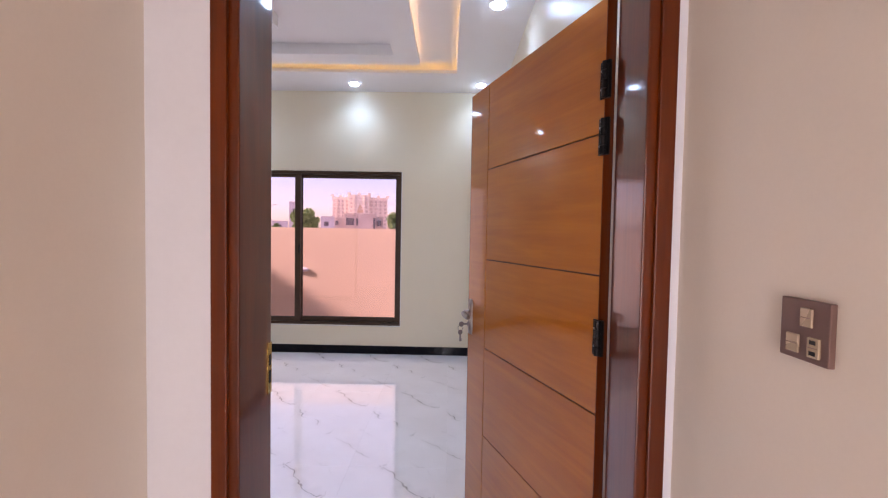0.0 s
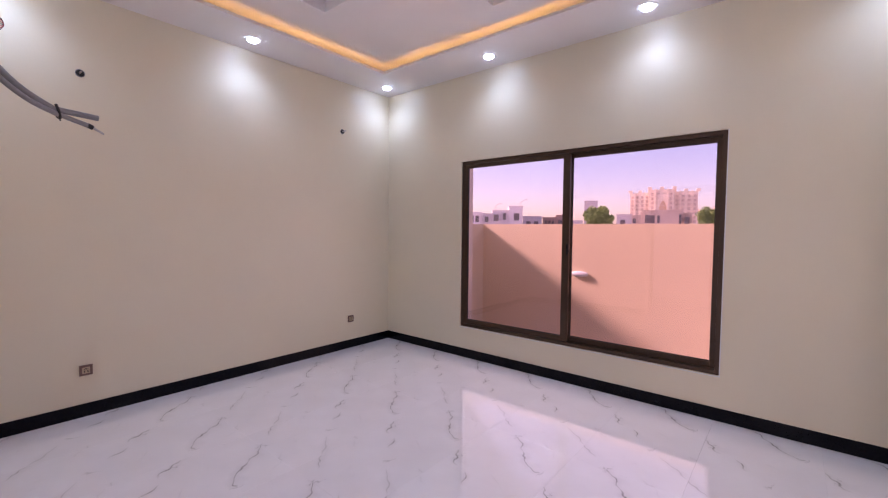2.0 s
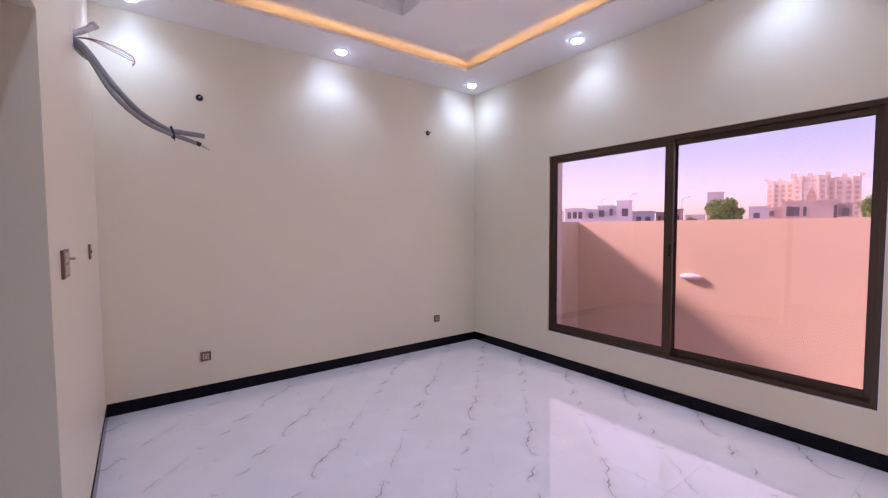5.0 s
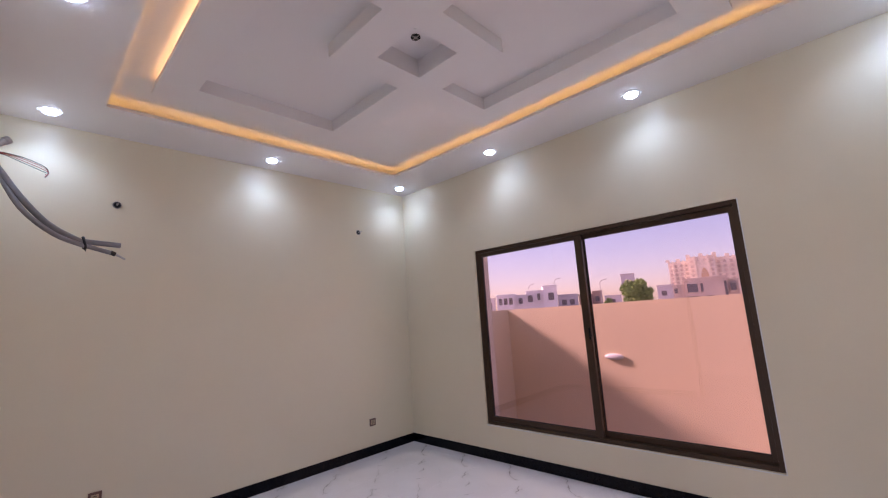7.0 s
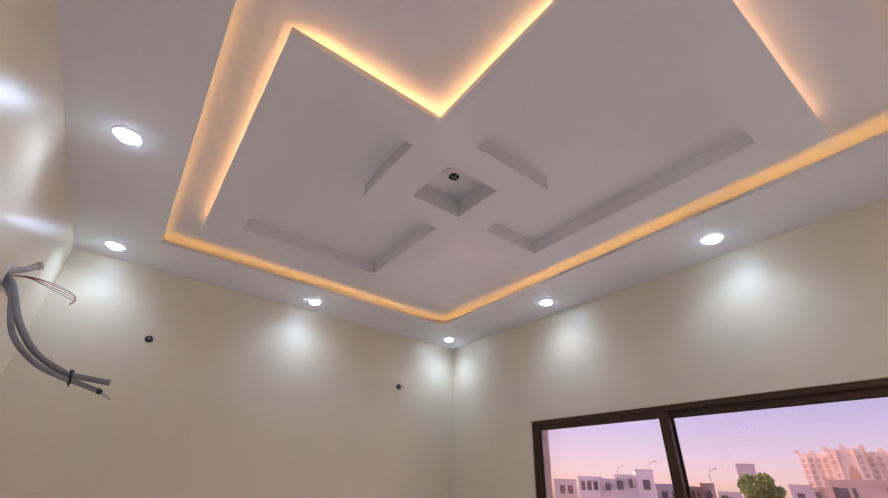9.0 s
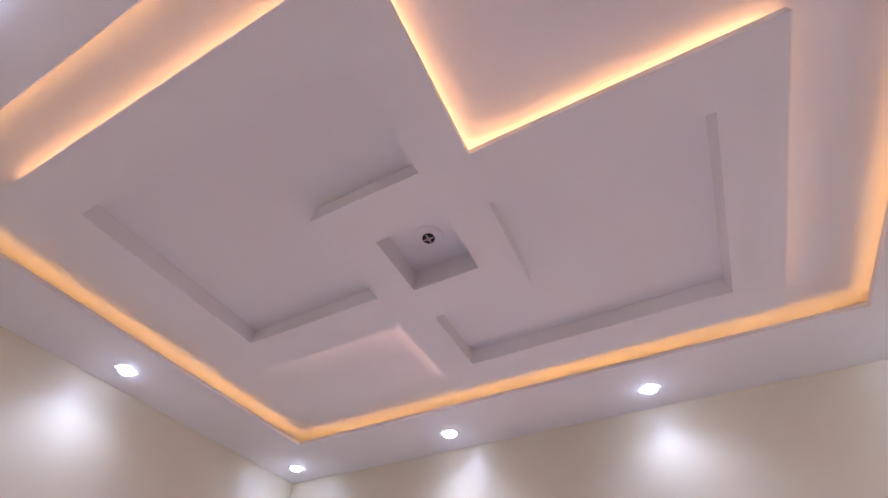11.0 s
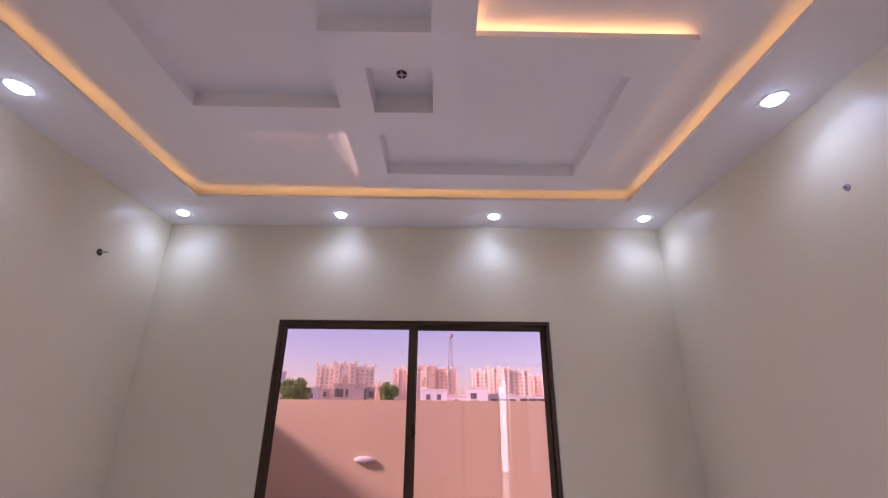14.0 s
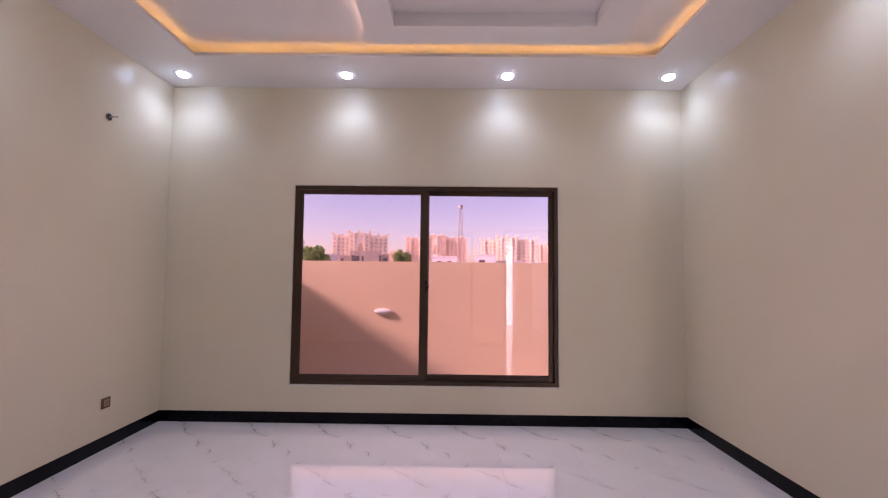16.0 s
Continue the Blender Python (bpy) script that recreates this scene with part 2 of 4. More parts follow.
LED_LOW = glow("amber_led_strip_low", (1.0, 0.68, 0.40), AMBER_LOW)
LED_FAINT = glow("faint_led_strip", (1.0, 0.80, 0.66), AMBER_FAINT)
BLUE = blue_marble()
BATH_WHITE = surface("bath_white_paint", (0.78, 0.79, 0.82), 0.45, var=0.02)
STRIP_WHITE = surface("off_white_layer", (0.74, 0.75, 0.78), 0.5, var=0.03)
BATH_TILE = surface("bath_floor_tile", (0.54, 0.56, 0.59), 0.15, var=0.06, scale=3)
VANITY = surface("charcoal_vanity_stone", (0.045, 0.043, 0.048), 0.3, var=0.14, scale=120, fine=300)
CERAMIC = surface("white_ceramic", (0.82, 0.82, 0.82), 0.08, var=0.01, coat=0.5)
PEACH = surface("peach_boundary_plaster", (0.81, 0.665, 0.44), 0.9, var=0.05, scale=1.0, fine=45, bump=0.15)
SAND = surface("sandy_ground", (0.60, 0.51, 0.41), 0.95, var=0.2, scale=0.4)
CONCRETE = surface("grey_concrete_block", (0.62, 0.50, 0.42), 0.9, var=0.15, scale=0.6)
BLOCK_BROWN = surface("brown_render", (0.45, 0.31, 0.25), 0.9, var=0.15, scale=0.6)
HOUSE_WHITE = surface("white_render", (0.82, 0.80, 0.80), 0.8, var=0.08, scale=0.5)
HOUSE_GREY = surface("grey_render", (0.62, 0.58, 0.58), 0.85, var=0.1, scale=0.5)
# The towers' own pale tones, with distance haze put into the colour as well.
TOWER_PALE = surface("hazed_peach_render", (0.90, 0.80, 0.66), 0.85, var=0.08, scale=0.1)
TOWER_ROSE = surface("hazed_rose_render", (0.90, 0.68, 0.52), 0.85, var=0.08, scale=0.1)
ARCH_TONE = surface("ochre_render", (0.66, 0.46, 0.30), 0.85, var=0.1, scale=0.3)
DARK_PANE = surface("far_dark_glass", (0.15, 0.13, 0.135), 0.25, var=0.2, scale=0.3)
# Window glass of the towers, paled because haze is mixed into its colour.
TOWER_PANE_HAZED = surface("far_hazed_glass", (0.68, 0.53, 0.45), 0.4, var=0.2, scale=0.3)
MAST_STEEL = surface("grey_mast_steel", (0.40, 0.37, 0.37), 0.6, 0.3)
BARK = surface("bark", (0.13, 0.09, 0.06), 0.9, var=0.25, scale=12, bump=0.5)
LEAF = leaf_material()


# ---- mesh helpers ----
def box(bm, x0, y0, z0, x1, y1, z1, bevel=0.0):
    r = bmesh.ops.create_cube(bm, size=1.0, matrix=Matrix.Translation(((x0 + x1) / 2, (y0 + y1) / 2, (z0 + z1) / 2)) @ Matrix.Diagonal((abs(x1 - x0), abs(y1 - y0), abs(z1 - z0), 1)))
    if bevel:
        edges = list({e for v in r["verts"] for e in v.link_edges})
        bmesh.ops.bevel(bm, geom=edges, offset=bevel, segments=2, affect="EDGES", profile=0.6)


def disc(bm, centre, radius, depth, axis="z", segments=28, bevel=0.0, r2=None):
    turn = {"z": Matrix(), "x": Matrix.Rotation(radians(90), 4, "Y"), "y": Matrix.Rotation(radians(90), 4, "X")}[axis]
    r = bmesh.ops.create_cone(bm, cap_ends=True, segments=segments, radius1=radius, radius2=radius if r2 is None else r2, depth=depth, matrix=Matrix.Translation(centre) @ turn)
    if bevel:
        edges = [e for e in {e for v in r["verts"] for e in v.link_edges} if len(e.link_faces) == 2 and any(len(f.verts) > 4 for f in e.link_faces)]
        bmesh.ops.bevel(bm, geom=edges, offset=bevel, segments=2, affect="EDGES", profile=0.6)


def slab(bm, outline, z0, z1):
    """An upright prism on a closed outline."""
    low = [bm.verts.new((x, y, z0)) for x, y in outline]
    high = [bm.verts.new((x, y, z1)) for x, y in outline]
    bm.faces.new(low[::-1]), bm.faces.new(high)
    n = len(outline)
    for k in range(n):
        bm.faces.new((low[k], low[(k + 1) % n], high[(k + 1) % n], high[k]))
    bmesh.ops.recalc_face_normals(bm, faces=bm.faces[:])


def tube(bm, points, radius, sides=10, r_end=None):
    """A round tube along points, smoothed by Catmull-Rom."""
    pts = [Vector(p) for p in points]
    if len(pts) > 2:
        ext = [2 * pts[0] - pts[1], *pts, 2 * pts[-1] - pts[-2]]
        fine = []
        for k in range(1, len(ext) - 2):
            for u in (0, 0.25, 0.5, 0.75):
                a, b, c, d = ext[k - 1:k + 3]
                fine.append(0.5 * (2 * b + (c - a) * u + (2 * a - 5 * b + 4 * c - d) * u * u + (3 * b - a - 3 * c + d) * u ** 3))
        pts = fine + [pts[-1]]
    rings, side = [], None
    for k, p in enumerate(pts):
        way = (pts[min(k + 1, len(pts) - 1)] - pts[max(k - 1, 0)]).normalized()
        side = (Vector((0, 0, 1)) if abs(way.z) < 0.9 else Vector((1, 0, 0))) if side is None else side
        side = (side - way * side.dot(way)).normalized()
        up = way.cross(side)
        r = radius if r_end is None else radius + (r_end - radius) * k / (len(pts) - 1)
        rings.append([bm.verts.new(p + r * (math.cos(a) * side + math.sin(a) * up)) for a in (2 * math.pi * j / sides for j in range(sides))])
    for a, b in zip(rings, rings[1:]):
        for j in range(sides):
            bm.faces.new((a[j], a[(j + 1) % sides], b[(j + 1) % sides], b[j]))
    bm.faces.new(rings[0][::-1]), bm.faces.new(rings[-1])
    bmesh.ops.recalc_face_normals(bm, faces=bm.faces[:])


def cell_solid(bm, xs, ys, span):
    """A solid over a grid of cells: span(x, y) gives a cell's underside and top, or None."""
    cells = {}
    for i in range(len(xs) - 1):
        for j in range(len(ys) - 1):
            cells[i, j] = span((xs[i] + xs[i + 1]) / 2, (ys[j] + ys[j + 1]) / 2)
    quad = lambda *v: bm.faces.new([bm.verts.new(p) for p in v])
    for (i, j), c in cells.items():
        if c is None:
            continue
        x0, x1, y0, y1 = xs[i], xs[i + 1], ys[j], ys[j + 1]
        quad((x0, y1, c[0]), (x1, y1, c[0]), (x1, y0, c[0]), (x0, y0, c[0]))
        quad((x0, y0, c[1]), (x1, y0, c[1]), (x1, y1, c[1]), (x0, y1, c[1]))
        for di, dj, a, b in ((1, 0, (x1, y0), (x1, y1)), (-1, 0, (x0, y1), (x0, y0)), (0, 1, (x1, y1), (x0, y1)), (0, -1, (x0, y0), (x1, y0))):
            o = cells.get((i + di, j + dj))
            for lo, hi in [c] if o is None else [(c[0], min(o[0], c[1])), (max(o[1], c[0]), c[1])]:
                if hi - lo > 1e-6:
                    quad((*a, lo), (*b, lo), (*b, hi), (*a, hi))
    bmesh.ops.remove_doubles(bm, verts=bm.verts[:], dist=1e-5)


def inside(outline, x, y):
    hit = False
    for (x0, y0), (x1, y1) in zip(outline, outline[1:] + outline[:1]):
        if (y0 > y) != (y1 > y) and x < x0 + (y - y0) / (y1 - y0) * (x1 - x0):
            hit = not hit
    return hit


def build(draw, *args, **kw):
    bm = bmesh.new()
    draw(bm, *args, **kw)
    return bm


def boxes(*rows, bevel=0.0):
    bm = bmesh.new()
    for row in rows:
        box(bm, *row, bevel=bevel)
    return bm


def mesh_of(name, bm, material, smooth=False):
    me = bpy.data.meshes.new(name)
    bm.to_mesh(me)
    bm.free()
    me.materials.append(material)
    if smooth:
        me.polygons.foreach_set("use_smooth", [True] * len(me.polygons))
    return me


def part(name, bm, material, parent, label="", smooth=False):
    ob = new(name, mesh_of(name, bm, material, smooth))
    ob.parent = parent
    return tagged(ob, label)


def structure(name, bm, material, label, category):
    return tagged(new(name, mesh_of(name, bm, material)), label, category, kind="structure")


def thing(name, m, label, category, group=""):
    ob = new(name)
    ob.empty_display_size = 0.1
    ob.matrix_world = m
    return tagged(ob, label, category, group)


# ---- the room in numbers ----
W, E, S, N = -4.21, 0.555, 1.46, 5.165          # the room's inner wall faces
CX, CY = -1.8275, 3.31                          # its middle
SB = 1.25                                       # the south wall's back
CW, CE, CS = -0.745, 0.526, -1.4                # the corridor outside the door
TOP = 3.190                                     # the upper ceiling
SOFFIT = 3.09                                   # the dropped border
HEAD, BATH_HEAD = 2.175, 2.146                                    # the head of the door openings
WX0, WX1, WZ0, WZ1 = -3.036, -0.590, 0.336, 2.164   # the window
BX0, BX1 = -2.07, -1.12                         # the bathroom opening
DX0, DX1 = -0.585, 0.504                        # the bedroom door opening
ROOF = 3.55

# walls
structure("wall_north", boxes((W - 0.23, N, -0.45, WX0, N + 0.23, ROOF), (WX1, N, -0.45, E + 0.23, N + 0.23, ROOF), (WX0, N, -0.45, WX1, N + 0.23, WZ0), (WX0, N, WZ1, WX1, N + 0.23, ROOF)), WALL, "cream painted bedroom wall with a wide window", "wall")
structure("wall_west", boxes((W - 0.23, S, -0.45, W, N, ROOF)), WALL, "cream painted bedroom wall with sockets and wire outlets", "wall")
structure("wall_east", boxes((E, S, -0.45, E + 0.23, N, ROOF)), WALL, "cream painted bedroom wall beside the open door", "wall")
structure("wall_south", boxes((W - 0.23, SB, -0.1, BX0, S, ROOF), (BX0, SB, BATH_HEAD, BX1, S, ROOF), (BX1, SB, -0.1, DX0, S - 0.03, ROOF), (DX0, SB, HEAD, DX1, S, ROOF), (DX1, SB, -0.1, E + 0.23, S - 0.03, ROOF), (BX1, S - 0.03, HEAD, DX0, S, ROOF), (DX1, S - 0.03, HEAD, E + 0.23, S, ROOF)), WALL, "cream painted wall with two recessed doorways", "wall")
structure("wall_corridor_west", boxes((CW - 0.12, CS, -0.1, CW, SB, ROOF)), CORRIDOR, "beige painted corridor wall beside the doorway", "wall")
structure("wall_corridor_east", boxes((CE, CS, -0.1, CE + 0.2, SB, ROOF)), CORRIDOR, "beige painted corridor wall with a switch plate", "wall")
# Unseen end wall; its narrow opening is made up to hold the corridor lamp.
structure("wall_corridor_south", boxes((CW - 0.12, CS - 0.2, -0.1, -0.25, CS, ROOF), (0.11, CS - 0.2, -0.1, CE + 0.2, CS, ROOF), (-0.25, CS - 0.2, 2.08, 0.11, CS, ROOF), (-0.25, CS - 0.2, -0.1, 0.11, CS, 0.04)), CORRIDOR, "unseen beige corridor end wall with an opening added for the fill lamp", "wall")
# Thin off-white layer over the cream wall's corridor face.
structure("wall_corridor_north", boxes((CW, SB - 0.004, 0.0, DX0, SB, 2.95), (DX0, SB - 0.004, HEAD, CE, SB, 2.95), (DX1, SB - 0.004, 0.0, CE, SB, HEAD)), STRIP_WHITE, "off-white strip of wall beside the bedroom door frame", "wall")
structure("wall_bath_west", boxes((W - 0.23, -0.9, -0.1, -4.165, SB, 2.365)), BLUE, "bathroom wall clad in polished navy marble", "wall")
structure("wall_bath_upper", boxes((W - 0.23, -0.9, 2.365, -4.172, SB, ROOF)), BATH_WHITE, "white painted band above the marble", "wall")
structure("wall_bath_south", boxes((W - 0.23, -1.1, -0.1, CW - 0.12, -0.9, ROOF)), BATH_WHITE, "white bathroom wall", "wall")
structure("roof_slab", boxes((W - 0.4, CS - 0.4, ROOF, E + 0.4, N + 0.4, ROOF + 0.18)), HOUSE_WHITE, "flat concrete roof slab over the house", "roof")

# ceilings
IN_W, IN_E, IN_S, IN_N = -3.66, 0.03, 1.99, 4.585   # the dropped border's inner edge
BACK = 0.17                                          # depth of the light cove behind the edge


SPOTS = [(x, y) for y in (4.903, 1.715) for x in (-3.955, -2.510, -1.097, 0.303)] + [(-3.955, 3.30), (0.303, 3.30)]
HOLE = 0.052


def rect(x0, y0, x1, y1):
    return [(x0, y0), (x1, y0), (x1, y1), (x0, y1)]


def grid_of(*outlines):
    return [sorted({round(p[k], 5) for o in outlines for p in o}) for k in (0, 1)]


def ceiling_border(bm):
    """The dropped border: a thin board with an upstand at its inner edge, a light trough behind, and holes for the lamps."""
    room, mouth = rect(W, S, E, N), rect(IN_W, IN_S, IN_E, IN_N)
    stand, back = rect(IN_W - 0.014, IN_S - 0.014, IN_E + 0.014, IN_N + 0.014), rect(IN_W - BACK, IN_S - BACK, IN_E + BACK, IN_N + BACK)
    holes = [rect(x - HOLE, y - HOLE, x + HOLE, y + HOLE) for x, y in SPOTS]

    def span(x, y):
        if inside(mouth, x, y):
            return None
        low = SOFFIT + 0.05 if any(inside(h, x, y) for h in holes) else SOFFIT
        return (low, SOFFIT + 0.024 if inside(stand, x, y) else SOFFIT + 0.014 if inside(back, x, y) else TOP + 0.004)

    cell_solid(bm, *grid_of(room, mouth, stand, back, *holes), span)


structure("ceiling_border", build(ceiling_border), CEILING, "white dropped ceiling border with downlights and a cove", "ceiling")
structure("ceiling_corridor", boxes((CW, CS, 2.95, CE, SB, ROOF)), CEILING, "white corridor ceiling", "ceiling")
structure("ceiling_bath", boxes((-4.172, -0.9, 2.75, CW - 0.12, SB, ROOF)), BATH_WHITE, "white bathroom ceiling", "ceiling")

# the hanging panel: two framed L-shaped trays that meet at a square
PW, PE, PS, PN = -3.317, -0.340, 2.192, 4.428
NX, NY = 0.391, 0.389                # half size of the middle between the notches
PANEL = 3.107
PLATE_TOP = PANEL + 0.037
OUTLINE = [(PW, PS), (CX + NX, PS), (CX + NX, CY - NY), (PE, CY - NY), (PE, PN), (CX - NX, PN), (CX - NX, CY + NY), (PW, CY + NY)]
TRAY_NE = [(-2.005, 3.715), (-1.455, 3.715), (-1.455, 3.165), (-0.572, 3.165), (-0.572, 4.200), (-2.005, 4.200)]
TRAY_SW = [(2 * CX - x, 2 * CY - y) for x, y in TRAY_NE]
SQUARE = [(-2.003, 3.132), (-1.646, 3.132), (-1.646, 3.488), (-2.003, 3.488)]


def inset(outline, d):
    """The outline moved inwards by d (negative: outwards); its sides run along x and y."""
    res, n = [], len(outline)
    for k in range(n):
        p, q, r = Vector(outline[k - 1]), Vector(outline[k]), Vector(outline[(k + 1) % n])
        a, b = (q - p).normalized(), (r - q).normalized()
        res.append(tuple(q + d * Vector((-a.y, a.x)) + d * Vector((-b.y, b.x))))
    return res


CORE = inset(OUTLINE, 0.10)


def hanging_panel(bm):
    """A plate with three openings, shallow trays above them and a set-back box that carries it."""
    def span(x, y):
        if not inside(OUTLINE, x, y):
            return None
        low = PANEL
        if inside(TRAY_NE, x, y) or inside(TRAY_SW, x, y):
            low = PANEL + 0.098
        elif inside(SQUARE, x, y):
            low = PANEL + 0.135
        return (low, 3.30 if inside(CORE, x, y) else PLATE_TOP)

    cell_solid(bm, *grid_of(OUTLINE, CORE, TRAY_NE, TRAY_SW, SQUARE), span)


def upper_ceiling(bm):
    room = rect(W, S, E, N)
    cell_solid(bm, *grid_of(room, CORE), lambda x, y: (3.30, ROOF) if inside(CORE, x, y) else (TOP, ROOF))


structure("ceiling", build(upper_ceiling), CEILING, "white upper ceiling above the cove", "ceiling")
structure("ceiling_panel", build(hanging_panel), CEILING, "white hanging ceiling panel with two L-shaped trays and a square niche", "ceiling")


# light strips, lying out of sight on the border and on the panel's rim
def strip(name, rows, material, label):
    tagged(new(name, mesh_of(name, boxes(*rows), material)), label, "light strip", "cove light strips")


zs = SOFFIT + 0.0145
NEAR, FAR = 0.0145, 0.0215           # the strips' sides, behind the lip
for x0, y0, x1, y1 in ((IN_W - FAR, IN_S, IN_W - NEAR, IN_N), (IN_E + NEAR, IN_S, IN_E + FAR, IN_N), (IN_W - FAR, IN_N + NEAR, IN_E + FAR, IN_N + FAR), (IN_W - FAR, IN_S - FAR, IN_E + FAR, IN_S - NEAR)):
    strip("light_strip", [(x0, y0, zs, x1, y1, zs + 0.004)], LED, "warm amber light strip hidden in the ceiling cove")
zp = PLATE_TOP + 0.001
strip("light_strip", [(PW + 0.08, PS + 0.028, zp, CX + NX - 0.03, PS + 0.040, zp + 0.006)], LED_RIM, "warm amber light strip on the panel's rim")
strip("light_strip", [(CX + NX - 0.040, PS + 0.08, zp, CX + NX - 0.028, CY - NY + 0.028, zp + 0.006)], LED_RIM, "warm amber light strip on the panel's rim")
strip("light_strip", [(CX + NX - 0.028, CY - NY + 0.028, zp, PE - 0.03, CY - NY + 0.040, zp + 0.006)], LED_RIM, "warm amber light strip on the panel's rim")
strip("light_strip", [(PE - 0.040, CY - NY + 0.08, zp, PE - 0.028, PN - 0.08, zp + 0.006)], LED_LOW, "dim amber light strip on the panel's rim")
strip("light_strip", [(CX - NX + 0.028, CY + NY - 0.028, zp, CX - NX + 0.040, PN - 0.08, zp + 0.006)], LED_FAINT, "dim amber light strip on the panel's rim")
strip("light_strip", [(PW + 0.08, CY + NY - 0.040, zp, CX - NX + 0.028, CY + NY - 0.028, zp + 0.006)], LED_FAINT, "dim amber light strip on the panel's rim")


# downlights
def lens(bm):
    """A shallow frosted dome, a little proud of the trim ring."""
    n, rows = 32, [(0.046, 0.004), (0.046, -0.011), (0.042, -0.0165), (0.031, -0.0205), (0.014, -0.0220)]
    rings = [[bm.verts.new((r * math.cos(a), r * math.sin(a), z)) for a in (2 * math.pi * k / n for k in range(n))] for r, z in rows]
    for a, b in zip(rings, rings[1:]):
        for k in range(n):
            bm.faces.new((a[k], a[(k + 1) % n], b[(k + 1) % n], b[k]))
    bm.faces.new(rings[0]), bm.faces.new(rings[-1])
    bmesh.ops.recalc_face_normals(bm, faces=bm.faces[:])


def trim_ring(bm):
    """The trim ring: a thin flat face with a rounded rim."""
    n, rows = 32, [(0.0465, 0.0), (0.0465, -0.002), (0.064, -0.003), (0.071, -0.0025), (0.074, 0.0)]
    rings = [[bm.verts.new((r * math.cos(a), r * math.sin(a), z)) for r, z in rows] for a in (2 * math.pi * k / n for k in range(n))]
    for k in range(n):
        a, b = rings[k], rings[(k + 1) % n]
        for j in range(len(rows)):
            i = (j + 1) % len(rows)
            bm.faces.new((a[j], b[j], b[i], a[i]))
    bmesh.ops.recalc_face_normals(bm, faces=bm.faces[:])


def downlight():
    ob = thing("downlight", Matrix(), "round white recessed downlight, lit cool white", "ceiling light", "downlights round the ceiling border")
    part("trim_ring", build(trim_ring), WHITE_PLASTIC, ob, "white trim ring")
    part("lens", build(lens), LENS, ob, "glowing frosted lens", True)
    return ob


def beam(x, y, z, power=BEAM):
    """The downlight's beam: wide and soft-edged, straight down."""
    lamp_data = bpy.data.lights.new("downlight_beam", "SPOT")
    lamp_data.energy, lamp_data.color, lamp_data.spot_size, lamp_data.spot_blend, lamp_data.shadow_soft_size = power, COOL, radians(140), 1.0, 0.012
    new("downlight_beam", lamp_data).matrix_world = pose(x, y, z - 0.033)


first = downlight()
first.matrix_world = pose(*SPOTS[0], SOFFIT - 0.0005)
for x, y in SPOTS[1:]:
    copy_thing(first, pose(x, y, SOFFIT - 0.0005))
for x, y in SPOTS:
    beam(x, y, SOFFIT)
# Unseen lamps, added to brighten the bathroom behind its doorway.
for x, y in ((-3.9, 0.3), (-2.9, 0.1), (-2.1, 0.3)):
    tagged(copy_thing(first, pose(x, y, 2.7495)), group="downlights in the bathroom")
    beam(x, y, 2.75, 2.6 * BEAM)

# fan outlet in the square niche
fan = thing("fan_outlet", pose(-1.829, 3.310, PANEL + 0.1345), "round black fan outlet box in a white plaster rose", "outlet box")
part("plaster_rose", build(disc, (0, 0, -0.002), 0.075, 0.004, bevel=0.0015), CEILING, fan, "white plaster rose")
part("box_mouth", build(disc, (0, 0, -0.006), 0.031, 0.006), SLOT, fan, "black opening")
part("cross_bar", boxes((-0.030, -0.0035, -0.012, 0.030, 0.0035, -0.009), (-0.0035, -0.030, -0.012, 0.0035, 0.030, -0.009), (-0.009, -0.009, -0.013, 0.009, 0.009, -0.009)), CHROME, fan, "grey metal cross bar")

# skirting
structure("baseboard", boxes((W, N - 0.013, 0.0, E, N, 0.098), (W, S, 0.0, W + 0.013, N - 0.013, 0.098), (E - 0.013, S, 0.0, E, N - 0.013, 0.098), (W + 0.013, S, 0.0, BX0, S + 0.013, 0.098), (BX1, S - 0.03, 0.0, DX0, S - 0.017, 0.098), bevel=0.002), SKIRTING, "polished black granite skirting along the bedroom walls", "skirting")

structure("trim", boxes((W, N - 0.006, 0.098, E, N, 0.102), (W, S, 0.098, W + 0.006, N - 0.006, 0.102), (E - 0.006, S, 0.098, E, N - 0.006, 0.102), (W + 0.006, S, 0.098, BX0, S + 0.006, 0.102)), WALL, "thin cream sealant bead along the skirting's top", "trim")


